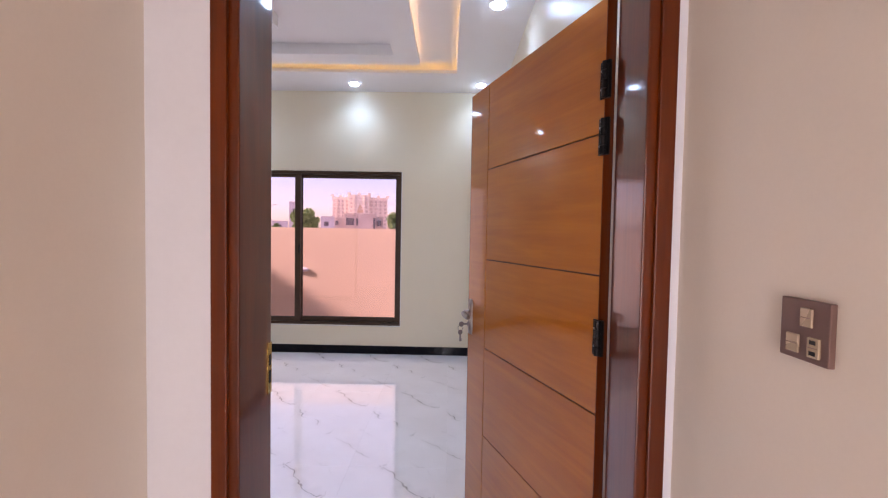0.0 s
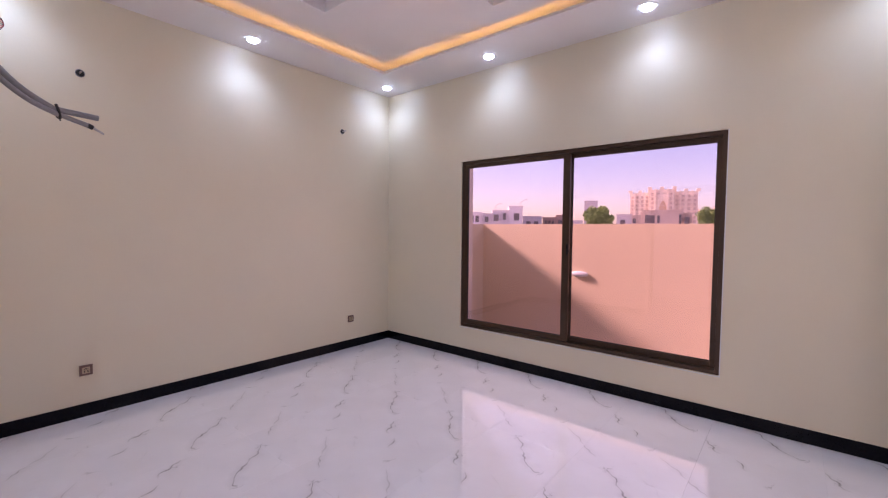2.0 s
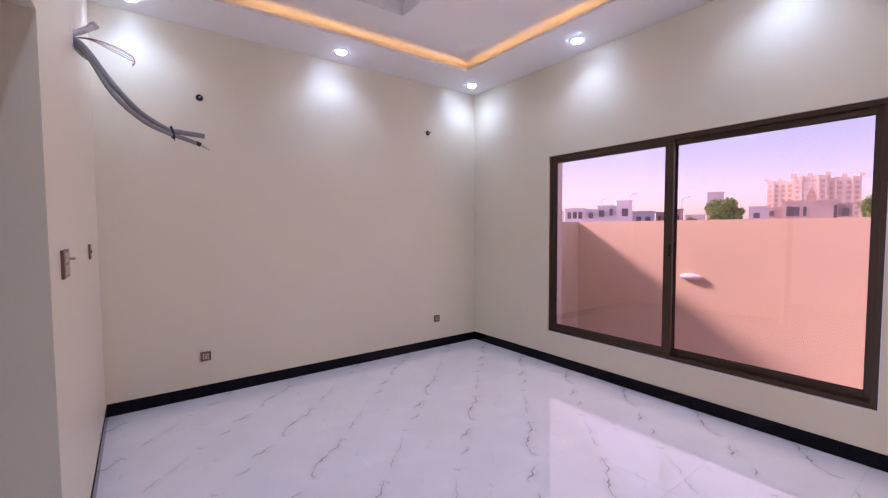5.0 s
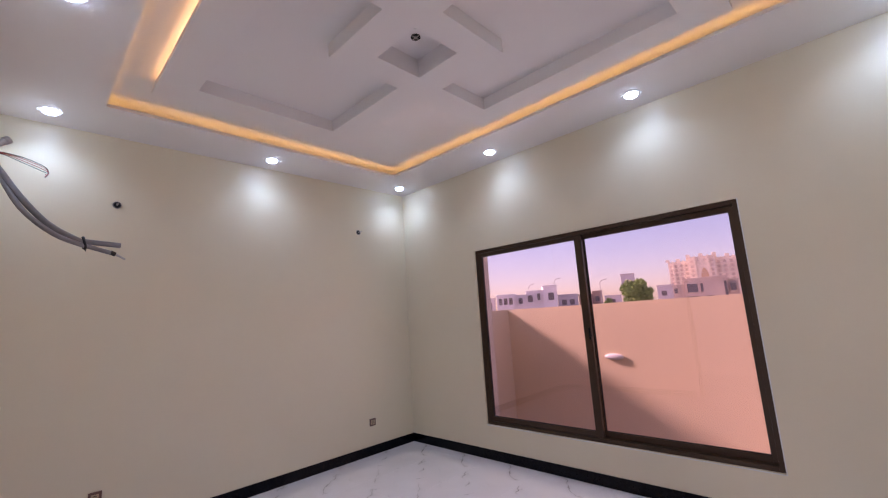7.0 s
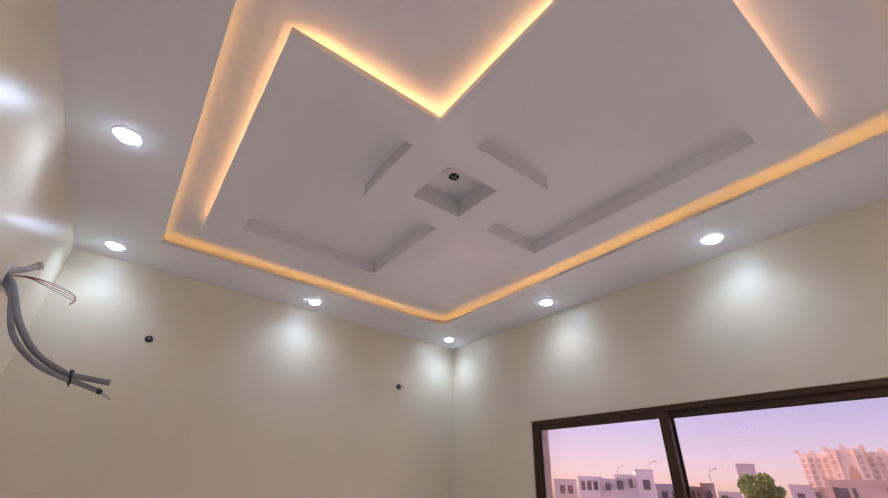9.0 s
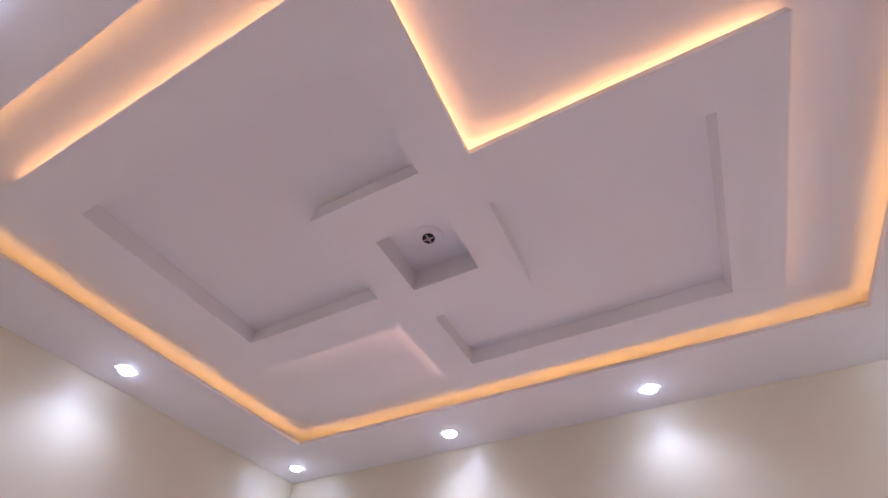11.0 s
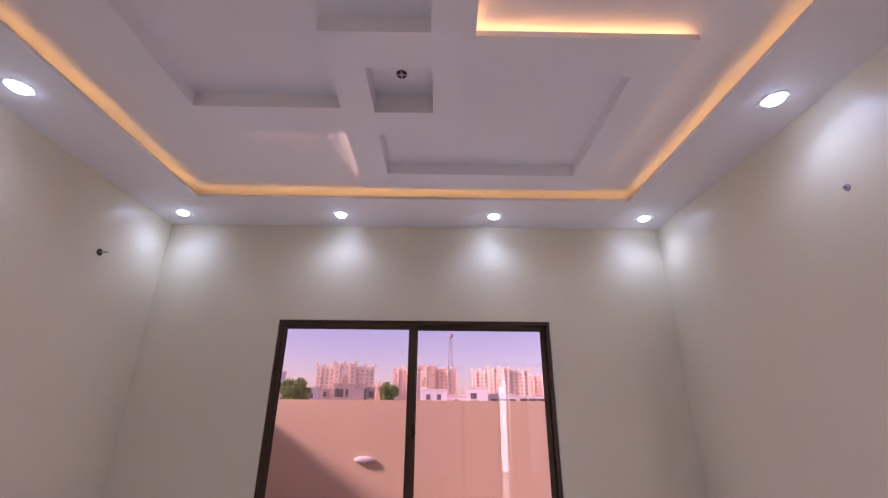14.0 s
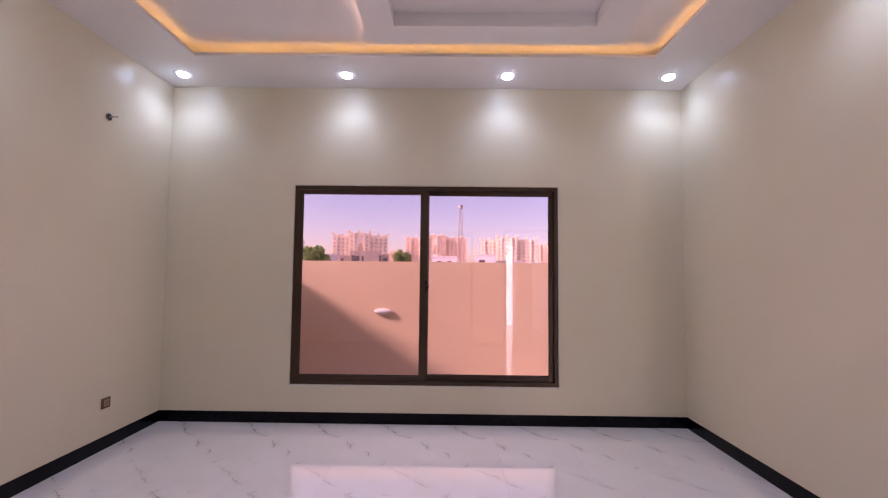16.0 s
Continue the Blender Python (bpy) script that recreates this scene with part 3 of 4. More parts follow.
# ---- window ----
def sliding_window():
    win = tagged(new("window_1", mesh_of("window_1", boxes(
        (WX0, N + 0.022, WZ0, WX0 + 0.034, N + 0.115, WZ1), (WX1 - 0.034, N + 0.022, WZ0, WX1, N + 0.115, WZ1),
        (WX0 + 0.034, N + 0.022, WZ0, WX1 - 0.034, N + 0.115, WZ0 + 0.034), (WX0 + 0.034, N + 0.022, WZ1 - 0.034, WX1 - 0.034, N + 0.115, WZ1), bevel=0.003), ALU)),
        "bronze aluminium sliding window with two tinted panes", "window", kind="structure")
    mid, meet = (WX0 + WX1) / 2 - 0.010, 0.066
    for x0, x1, y, wl, wr in ((WX0 + 0.034, mid + 0.030, N + 0.030, 0.036, meet), (mid - 0.032, WX1 - 0.034, N + 0.072, meet, 0.036)):
        z0, z1, w = WZ0 + 0.036, WZ1 - 0.036, 0.036
        sash = part("sash", boxes((x0, y, z0, x0 + wl, y + 0.034, z1), (x1 - wr, y, z0, x1, y + 0.034, z1), (x0 + wl, y, z0, x1 - wr, y + 0.034, z0 + w + 0.01), (x0 + wl, y, z1 - w, x1 - wr, y + 0.034, z1), bevel=0.0025), ALU, win)
        part("gasket", boxes((x0 + wl, y + 0.010, z0 + w + 0.01, x0 + wl + 0.005, y + 0.022, z1 - w), (x1 - wr - 0.005, y + 0.010, z0 + w + 0.01, x1 - wr, y + 0.022, z1 - w), (x0 + wl, y + 0.010, z1 - w - 0.005, x1 - wr, y + 0.022, z1 - w), (x0 + wl, y + 0.010, z0 + w + 0.01, x1 - wr, y + 0.022, z0 + w + 0.015)), GASKET, sash)
        pane = part("pane", boxes((x0 + wl + 0.001, y + 0.0155, z0 + w + 0.011, x1 - wr - 0.001, y + 0.0158, z1 - w - 0.001)), GLASS, sash, "rose tinted clear glass")
        pane.visible_shadow = False
    latch = part("latch", boxes((mid + 0.012, N + 0.014, 1.19, mid + 0.030, N + 0.030, 1.29), (mid + 0.016, N + 0.000, 1.215, mid + 0.026, N + 0.014, 1.245), (mid + 0.018, N - 0.006, 1.222, mid + 0.050, N + 0.004, 1.236), bevel=0.002), BLACK_METAL, win, "small black sash latch")
    # White strips added where the reveal's bottom and right edges catch the light.
    part("lit_edge_strip", boxes((WX0, N - 0.003, WZ0 - 0.007, WX1 + 0.007, N, WZ0), (WX1, N - 0.003, WZ0, WX1 + 0.007, N, WZ1)), WHITE_PLASTIC, win, "thin white strip in place of the reveal's lit edges")
    return win


sliding_window()

# ---- bedroom door ----
def door_frame(name, x0, x1, y0, y1, face, label, category, top, drop, back):
    """Two posts and a head with a stepped moulding on the face side."""
    fr = tagged(new(name, mesh_of(name, boxes(
        (x0, y0 + 0.012, 0.0, x0 + face, y1, top), (x1 - face, y0 + 0.012, 0.0, x1, y1, top), (x0 + face, y0 + 0.012 - back, top - drop, x1 - face, y1, top), bevel=0.004), FRAME_WOOD)), label, category, kind="structure")
    part("moulding", boxes((x0, y0, 0.0, x0 + face * 0.62, y0 + 0.012, top), bevel=0.004), FRAME_WOOD, fr)
    part("moulding", boxes((x1 - face * 0.62, y0, 0.0, x1, y0 + 0.012, top), bevel=0.004), FRAME_WOOD, fr)
    if not back:
        part("moulding", boxes((x0 + face * 0.62, y0, top - face * 0.62, x1 - face * 0.62, y0 + 0.012, top), bevel=0.004), FRAME_WOOD, fr)
    return fr


frame_1 = door_frame("door_frame_1", DX0, DX1, 1.238, 1.432, 0.064, "varnished red-brown wooden door frame of the bedroom", "door frame", HEAD, 0.064, 0.0)
part("strike_plate", boxes((DX0 + 0.064, 1.405, 0.98, DX0 + 0.067, 1.428, 1.125)), BRASS, frame_1, "brass strike plate")
part("strike_hole", boxes((DX0 + 0.0665, 1.411, 1.01, DX0 + 0.068, 1.423, 1.045), (DX0 + 0.0665, 1.411, 1.06, DX0 + 0.068, 1.423, 1.09)), SLOT, frame_1)
door_frame("door_frame_2", BX0, BX1, 1.21, 1.262, 0.062, "varnished red-brown wooden frame of the bathroom doorway", "door frame", BATH_HEAD, 0.10, 0.10)

HINGE = Vector((0.419, 1.466))
LEAF_LONG, LEAF_HIGH = 0.935, 2.112
way = Vector((-0.331, 0.868)).normalized()
door = tagged(new("door_1"), "open honey-brown wooden bedroom door with dark grooves", "door", kind="structure")
door.empty_display_size = 0.1
door.matrix_world = pose(HINGE.x, HINGE.y, 0.008, 0, 0, math.degrees(math.atan2(way.y, way.x)))
# local: x from the hinges to the free edge, +y is the face towards the room's middle
STILE = 0.748
levels = [-0.01, 0.09, 0.50, 0.909, 1.318, 1.728, LEAF_HIGH]


def leaf_core(bm):
    box(bm, 0.0, -0.030, 0.0, LEAF_LONG, -0.004, LEAF_HIGH, 0.002)


part("leaf_core", build(leaf_core), GROOVE, door, "dark core seen in the grooves")
for a, b in zip(levels, levels[1:]):
    part("panel", boxes((0.0, -0.004, max(a, 0.0) + 0.0025, STILE - 0.0025, 0.0, b - (0.0025 if b < LEAF_HIGH else 0.0)), bevel=0.001), DOOR_WOOD, door)
part("stile", boxes((STILE + 0.0025, -0.004, 0.0, LEAF_LONG, 0.0, LEAF_HIGH), bevel=0.001), DOOR_WOOD, door)
part("back_skin", boxes((0.0, -0.033, 0.0, LEAF_LONG, -0.030, LEAF_HIGH)), DOOR_WOOD, door)
part("edge_band", boxes((LEAF_LONG, -0.033, 0.0, LEAF_LONG + 0.003, 0.0, LEAF_HIGH)), FRAME_WOOD, door)
part("edge_band", boxes((-0.003, -0.033, 0.0, 0.0, 0.0, LEAF_HIGH)), FRAME_WOOD, door)
for z in (0.25, 1.085, 1.665, 1.825):
    hinge = part("hinge", boxes((-0.020, -0.006, z, 0.016, 0.004, z + 0.105), bevel=0.001), BLACK_METAL, door, "black steel butt hinge")
    bm = bmesh.new()
    for k in range(4):
        disc(bm, (-0.004, 0.006, z + 0.013 + 0.0262 * k), 0.0075, 0.0235, segments=14)
    part("knuckle", bm, BLACK_METAL, hinge)
    bm = bmesh.new()
    for k in (0.25, 0.75):
        disc(bm, (0.009, 0.0045, z + 0.105 * k), 0.0035, 0.002, "y", 10)
    part("screw", bm, CHROME, hinge)
HX, HZ = LEAF_LONG - 0.034, 1.027


def handle_plate(bm):
    outline = [(-0.014, -0.088), (0.014, -0.088), (0.019, -0.070), (0.022, -0.050), (0.019, -0.025), (0.018, 0.012), (0.021, 0.045), (0.023, 0.064), (0.014, 0.076), (0.009, 0.086), (-0.009, 0.086), (-0.014, 0.076), (-0.023, 0.064), (-0.021, 0.045), (-0.018, 0.012), (-0.019, -0.025), (-0.022, -0.050), (-0.019, -0.070)]
    low = [bm.verts.new((HX + x, 0.0, HZ + z)) for x, z in outline]
    high = [bm.verts.new((HX + x * 0.9, 0.009, HZ + z * 0.98)) for x, z in outline]
    bm.faces.new(low), bm.faces.new(high[::-1])
    for k in range(len(outline)):
        j = (k + 1) % len(outline)
        bm.faces.new((low[k], low[j], high[j], high[k]))
    rim = [bm.verts.new((HX + x * 0.66, 0.009, HZ + z * 0.80)) for x, z in outline]
    crest = [bm.verts.new((HX + x * 0.48, 0.0135, HZ + z * 0.74)) for x, z in outline]
    bm.faces.new(crest[::-1])
    for k in range(len(outline)):
        j = (k + 1) % len(outline)
        bm.faces.new((rim[k], rim[j], crest[j], crest[k]))
    bmesh.ops.recalc_face_normals(bm, faces=bm.faces[:])


plate = part("handle_plate", build(handle_plate), CHROME, door, "brushed steel handle plate")
bm = bmesh.new()
disc(bm, (HX, 0.020, HZ + 0.022), 0.013, 0.034, "y", 16)
tube(bm, [(HX + 0.004, 0.040, HZ + 0.022), (HX - 0.010, 0.050, HZ + 0.020), (HX - 0.034, 0.052, HZ + 0.014), (HX - 0.056, 0.049, HZ + 0.010), (HX - 0.066, 0.046, HZ + 0.010)], 0.0075, 8, 0.0125)
tube(bm, [(HX, 0.012, HZ + 0.008), (HX - 0.010, 0.034, HZ + 0.000), (HX - 0.030, 0.050, HZ + 0.010)], 0.006, 10)
part("lever", bm, CHROME, plate, "curved steel lever", True)
bm = bmesh.new()
disc(bm, (HX, 0.013, HZ - 0.036), 0.010, 0.012, "y", 16)
part("lock_cylinder", bm, CHROME, plate)
keys = thing("keys", door.matrix_world @ pose(HX, 0.020, HZ - 0.036), "small bunch of steel keys hanging in the door lock", "keys")
bm = bmesh.new()
box(bm, -0.002, 0.0, -0.004, 0.002, 0.022, 0.004)
disc(bm, (0.0, 0.032, 0.0), 0.013, 0.003, "x", 16)
part("key", bm, KEY_STEEL, keys)
bm = bmesh.new()
disc(bm, (0.003, 0.036, -0.040), 0.012, 0.003, "x", 16)
box(bm, 0.0015, 0.032, -0.085, 0.0045, 0.040, -0.050)
box(bm, 0.0015, 0.029, -0.085, 0.0045, 0.032, -0.070)
part("key", bm, KEY_STEEL, keys)
bm = bmesh.new()
tube(bm, [(0.0015, 0.036 + 0.013 * math.sin(a), -0.018 + 0.015 * math.cos(a)) for a in (2 * math.pi * k / 8 for k in range(9))], 0.0012, 6)
part("key_ring", bm, KEY_STEEL, keys)


# ---- switches, sockets and outlets ----
def wall_plate(name, m, wide, high, label, category, rockers=(), slots=(), group=""):
    """A plate on a wall: local x along the wall, y out of it, z up; the origin is its middle on the wall."""
    ob = thing(name, m, label, category, group)
    part("plate", boxes((-wide / 2, 0.0, -high / 2, wide / 2, 0.010, high / 2), bevel=0.002), PLATE, ob)
    for x, z, w, h in rockers:
        rk = part("rocker", boxes((x - w / 2, 0.009, z - h / 2, x + w / 2, 0.0135, z + h / 2), bevel=0.0015), ROCKER, ob, "champagne rocker")
        part("split", boxes((x - w * 0.4, 0.0132, z - 0.0006, x + w * 0.4, 0.0139, z + 0.0006)), PLATE, rk)
    for x, z, w, h in slots:
        part("pin_hole", boxes((x - w / 2, 0.0098, z - h / 2, x + w / 2, 0.0142, z + h / 2)), SLOT, ob)
    return ob


east_face = lambda y, z, x=E: pose(x, y, z, 0, 0, 90)
west_face = lambda y, z, x=W: pose(x, y, z, 0, 0, -90)
wall_plate("switch_plate", pose(CE, 0.885, 1.304, 0, 0, 90), 0.086, 0.092, "taupe metal switch plate with champagne rockers on the corridor wall", "switch",
           rockers=((-0.006, 0.020, 0.020, 0.028), (0.017, -0.022, 0.022, 0.028), (-0.020, -0.022, 0.020, 0.030)), slots=((-0.020, -0.014, 0.010, 0.006), (-0.020, -0.030, 0.010, 0.006)))
sw = wall_plate("switch_plate", pose(-2.395, S, 1.297), 0.160, 0.112, "taupe switch plate with four champagne rockers, a loose screw sticking out", "switch",
                rockers=((-0.036, 0.025, 0.056, 0.038), (0.036, 0.025, 0.056, 0.038), (-0.036, -0.025, 0.056, 0.038), (0.036, -0.025, 0.056, 0.038)))
bm = bmesh.new()
disc(bm, (-0.036, 0.022, 0.018), 0.005, 0.022, "y", 10)
part("screw", bm, ROCKER, sw, "protruding brass screw")
wall_plate("switch_plate", pose(-3.476, S, 1.298), 0.070, 0.090, "narrow taupe outlet plate beside the switches", "switch", slots=((0.0, 0.0, 0.010, 0.014),))
for y in (2.135, 4.559):
    wall_plate("wall_socket", west_face(y, 0.346), 0.078, 0.078, "square taupe wall socket with a pale five-pin face", "socket", rockers=((0.0, 0.0, 0.046, 0.046),),
               slots=((-0.010, -0.008, 0.007, 0.012), (0.010, -0.008, 0.007, 0.012), (0.0, 0.012, 0.008, 0.010), (-0.010, 0.010, 0.006, 0.006), (0.010, 0.010, 0.006, 0.006)), group="sockets on the bedroom wall")


def outlet(m, label, stub):
    ob = thing("wire_outlet", m, label, "outlet box", "wire outlets high on the walls")
    bm = bmesh.new()
    disc(bm, (0, 0.002, 0), 0.027, 0.004, "y", 20)
    part("mouth", bm, SLOT, ob, "black round opening")
    bm = bmesh.new()
    for a in range(16):
        ang, nxt = 2 * math.pi * a / 16, 2 * math.pi * (a + 1) / 16
        tube(bm, [(0.026 * math.cos(ang), 0.003, 0.026 * math.sin(ang)), (0.026 * math.cos(nxt), 0.003, 0.026 * math.sin(nxt))], 0.003, 6)
    part("rim", bm, PVC, ob)
    bm = bmesh.new()
    tube(bm, [(0.0, 0.0, 0.0), (0.002, 0.03, 0.001), stub], 0.0055, 8)
    tube(bm, [(-0.008, 0.0, 0.006), (-0.006, 0.02, 0.008), (0.004, 0.028, 0.004)], 0.003, 6)
    part("wire_stub", bm, FOIL, ob, "pale wire stub")
    return ob


outlet(west_face(2.154, 2.522), "round black wire outlet high on the wall", (0.004, 0.035, -0.004))
outlet(west_face(4.447, 2.528), "round black wire outlet with a wire stub", (0.004, 0.075, -0.002))
cap = thing("wire_outlet", east_face(3.32, 2.535), "round pale capped wire outlet high on the wall", "outlet box", "wire outlets high on the walls")
bm = bmesh.new()
disc(bm, (0, 0.004, 0), 0.018, 0.008, "y", 20, 0.002)
part("cap", bm, FOIL, cap)
bm = bmesh.new()
disc(bm, (0, 0.012, 0), 0.008, 0.014, "y", 12)
part("nub", bm, PVC, cap)

# air-conditioner pipes left hanging out of the wall
pipes = thing("pipe_bundle", pose(-3.135, S, 2.45), "grey insulated pipes and wires hanging loose from the wall", "pipes")
bm = bmesh.new()
tube(bm, [(0.01, -0.02, 0.0), (0.03, 0.05, -0.06), (0.115, 0.155, -0.24), (0.09, 0.27, -0.37), (-0.02, 0.40, -0.425), (-0.045, 0.435, -0.428), (-0.066, 0.60, -0.435)], 0.015, 12)
part("upper_pipe", bm, PVC, pipes, "", True)
bm = bmesh.new()
tube(bm, [(-0.01, -0.02, -0.02), (0.04, 0.06, -0.10), (0.14, 0.165, -0.31), (0.10, 0.29, -0.42), (-0.02, 0.415, -0.452), (-0.05, 0.45, -0.455), (-0.088, 0.57, -0.482)], 0.0125, 12)
part("lower_pipe", bm, PVC, pipes, "", True)
bm = bmesh.new()
tube(bm, [(-0.084, 0.556, -0.477), (-0.089, 0.580, -0.487)], 0.0135, 10)
part("tape", bm, BLACK_WIRE, pipes, "black tape on the pipe")
bm = bmesh.new()
tube(bm, [(-0.086, 0.575, -0.484), (-0.098, 0.630, -0.512)], 0.008, 8, 0.005)
part("pipe_end", bm, FOIL, pipes, "pale bare pipe end")
bm = bmesh.new()
tube(bm, [(-0.036, 0.432, -0.466), (-0.034, 0.440, -0.486)], 0.003, 6)
tube(bm, [(-0.056, 0.430, -0.462), (-0.038, 0.438, -0.470), (-0.020, 0.432, -0.44), (-0.032, 0.424, -0.408), (-0.057, 0.430, -0.414), (-0.056, 0.430, -0.462)], 0.007, 8)
part("cable_tie", bm, BLACK_WIRE, pipes, "black cable tie")
bm = bmesh.new()
tube(bm, [(0.0, -0.02, 0.0), (-0.015, 0.045, 0.045), (-0.03, 0.085, 0.085)], 0.015, 12, 0.017)
tube(bm, [(-0.028, 0.080, 0.080), (-0.034, 0.096, 0.096)], 0.020, 12)
part("drain_stub", bm, FOIL, pipes, "pale drain pipe stub", True)
bm = bmesh.new()
tube(bm, [(0.0, -0.01, -0.01), (-0.03, 0.03, -0.06), (0.02, 0.06, -0.10)], 0.020, 12)
part("pipe_wrap", bm, FOIL, pipes, "torn pale pipe wrap", True)
for k, (mat, dz) in enumerate(((BLACK_WIRE, -0.012), (RED_WIRE, 0.0), (RED_WIRE, 0.012), (BLACK_WIRE, 0.020))):
    bm = bmesh.new()
    tube(bm, [(-0.02, 0.0, 0.0), (-0.10, 0.07, 0.035 + dz * 0.3), (-0.20, 0.16, 0.040 + dz), (-0.275, 0.245, 0.030 + dz), (-0.292, 0.265, 0.018), (-0.27, 0.25, 0.002 - dz)], 0.0019, 6)
    part("loose_wire", bm, mat, pipes, "red wire" if mat is RED_WIRE else "black wire")
bm = bmesh.new()
for k in range(9):
    a = k * 0.7
    box(bm, 0.03 * math.cos(a) - 0.018, -0.001, 0.045 * math.sin(a) - 0.02, 0.03 * math.cos(a) + 0.018, 0.004, 0.045 * math.sin(a) + 0.02, 0.003)
part("plaster_patch", bm, CEILING, pipes, "rough plaster patch round the hole")

# ---- bathroom, seen through its doorway ----
structure("floor_bath", boxes((-4.165, -0.9, -0.12, CW - 0.12, SB, -0.002)), BATH_TILE, "pale grey bathroom floor", "floor")
vanity = thing("vanity_counter", pose(-3.65, 0.92, 0.60), "floating charcoal stone vanity counter on the bathroom wall", "counter")
part("counter_slab", boxes((-0.51, -0.32, 0.0, 0.51, 0.325, 0.20), bevel=0.004), VANITY, vanity)
basin = thing("wash_basin", pose(-3.57, 0.92, 0.80), "square white ceramic vessel basin on the counter", "basin")
bm = bmesh.new()
box(bm, -0.23, -0.20, 0.0, 0.23, 0.20, 0.13, 0.012)
part("bowl", bm, CERAMIC, basin)
part("bowl_hollow", boxes((-0.20, -0.17, 0.1302, 0.20, 0.17, 0.132)), BATH_WHITE, basin)
drain = thing("floor_drain", pose(-3.92, 0.34, -0.002), "round rough steel floor drain in the bathroom floor", "drain")
bm = bmesh.new()
for k in range(12):
    a = 2 * math.pi * k / 12
    disc(bm, (0.058 * math.cos(a), 0.058 * math.sin(a), 0.008), 0.017, 0.016, "z", 8, 0.004)
disc(bm, (0, 0, 0.006), 0.052, 0.012, "z", 20, 0.003)
part("grate", bm, CHROME, drain)

# ---- outside ----
structure("ground", boxes((-1500, -1500, -1.2, 1500, 2500, -0.45)), SAND, "dry sandy ground round the house", "ground")
PY, PX, PTOP = 7.30, -4.19, 1.512
structure("boundary_wall_north", boxes((PX - 0.2, PY, -0.45, 9.0, PY + 0.2, PTOP)), PEACH, "peach plastered boundary wall in sun and shade", "wall")
structure("boundary_wall_west", boxes((PX - 0.2, N + 0.23, -0.45, PX, PY, PTOP)), PEACH, "peach plastered boundary wall in shade", "wall")
lamp = thing("wall_lamp", pose(-2.514, PY, 0.80), "white oval outdoor wall lamp on the peach wall", "wall lamp")
bm = bmesh.new()
bmesh.ops.create_uvsphere(bm, u_segments=24, v_segments=12, radius=1.0, matrix=Matrix.Translation((0, -0.022, 0)) @ Matrix.Diagonal((0.13, 0.034, 0.042, 1)))
part("shade", bm, WHITE_PLASTIC, lamp, "white oval shade", True)
part("back_plate", boxes((-0.07, -0.02, -0.035, 0.07, 0.0, 0.035), bevel=0.006), WHITE_PLASTIC, lamp)
bm = bmesh.new()
tube(bm, [(0.045, -0.004, 0.04), (0.047, -0.005, 0.2), (0.044, -0.004, 0.36)], 0.0009, 6)
part("wire", bm, FOIL, lamp, "thin wire above the lamp")

EYE = Vector((-1.0, 1.5))


def bearing(deg, dist):
    """A place on the plan: degrees to the left of north and metres from the middle of the walk."""
    return EYE + dist * Vector((-math.sin(radians(deg)), math.cos(radians(deg))))


def apartment_tower(left, right, dist, high, tone, trim):
    """A pale apartment block: stepped wings, parapets, balconies and rows of windows."""
    a, b = bearing(left, dist), bearing(right, dist)
    mid, wide = (a + b) / 2, (b - a).length
    ob = thing("apartment_tower", pose(mid.x, mid.y, -0.45, 0, 0, math.degrees(math.atan2((b - a).y, (b - a).x))), "far pale peach apartment block with many windows", "apartment building", "apartment blocks on the skyline")
    body = bmesh.new()
    wins, bays, slabs = bmesh.new(), bmesh.new(), bmesh.new()
    cuts = [(-0.5, -0.20, 0.94, 0.0), (-0.20, 0.16, 1.0, -3.0), (0.16, 0.5, 0.95, 0.0)]
    floors = 9
    for u0, u1, h, out in cuts:
        x0, x1, top = u0 * wide, u1 * wide, h * high
        box(body, x0, out, 0, x1, 14, top)
        n = max(2, round((x1 - x0) / 3.2))
        for k in range(n + 1):
            if k % 2 == 0:
                part("parapet", boxes((x0 + (x1 - x0) * k / n - 1.1, out - 0.4, top, x0 + (x1 - x0) * k / n + 1.1, 3, top + 1.7)), trim, ob)
        for f in range(floors):
            z = 2.2 + (top - 3.2) * f / floors
            for k in range(n):
                x = x0 + (x1 - x0) * (k + 0.5) / n
                box(wins, x - 0.75, out - 0.08, z, x + 0.75, out + 0.3, z + 1.7)
            box(slabs, x0 + 0.2, out - 0.7, z - 0.75, x1 - 0.2, out, z - 0.5)
        for k in range(0, n, 2):
            x = x0 + (x1 - x0) * (k + 1) / n
            if x < x1 - 1:
                box(bays, x - 0.35, out - 0.9, 0, x + 0.35, out, top + 0.6)
    part("wall", body, tone, ob)
    part("bay", bays, trim, ob)
    part("balcony_slab", slabs, tone, ob)
    tagged(part("windows", wins, TOWER_PANE_HAZED, ob), kind="stuff")
    bm = boxes((-3.4, -3.35, high * 0.40, 3.4, -3.0, high * 0.90))
    bm2 = bmesh.new()
    outline = [(-2.0, 0.54), (2.0, 0.54), (2.0, 0.61), (1.5, 0.67), (0.8, 0.72), (0.0, 0.77), (-0.8, 0.72), (-1.5, 0.67), (-2.0, 0.61)]
    near, far = [[bm2.verts.new((x, y, high * z)) for x, z in outline] for y in (-3.7, -3.35)]
    bm2.faces.new(near), bm2.faces.new(far[::-1])
    for k in range(len(outline)):
        bm2.faces.new((near[k - 1], far[k - 1], far[k], near[k]))
    bmesh.ops.recalc_face_normals(bm2, faces=bm2.faces[:])
    part("emblem_base", bm, trim, ob)
    part("emblem_arch", bm2, ARCH_TONE, ob, "pointed ochre arch")
    return ob


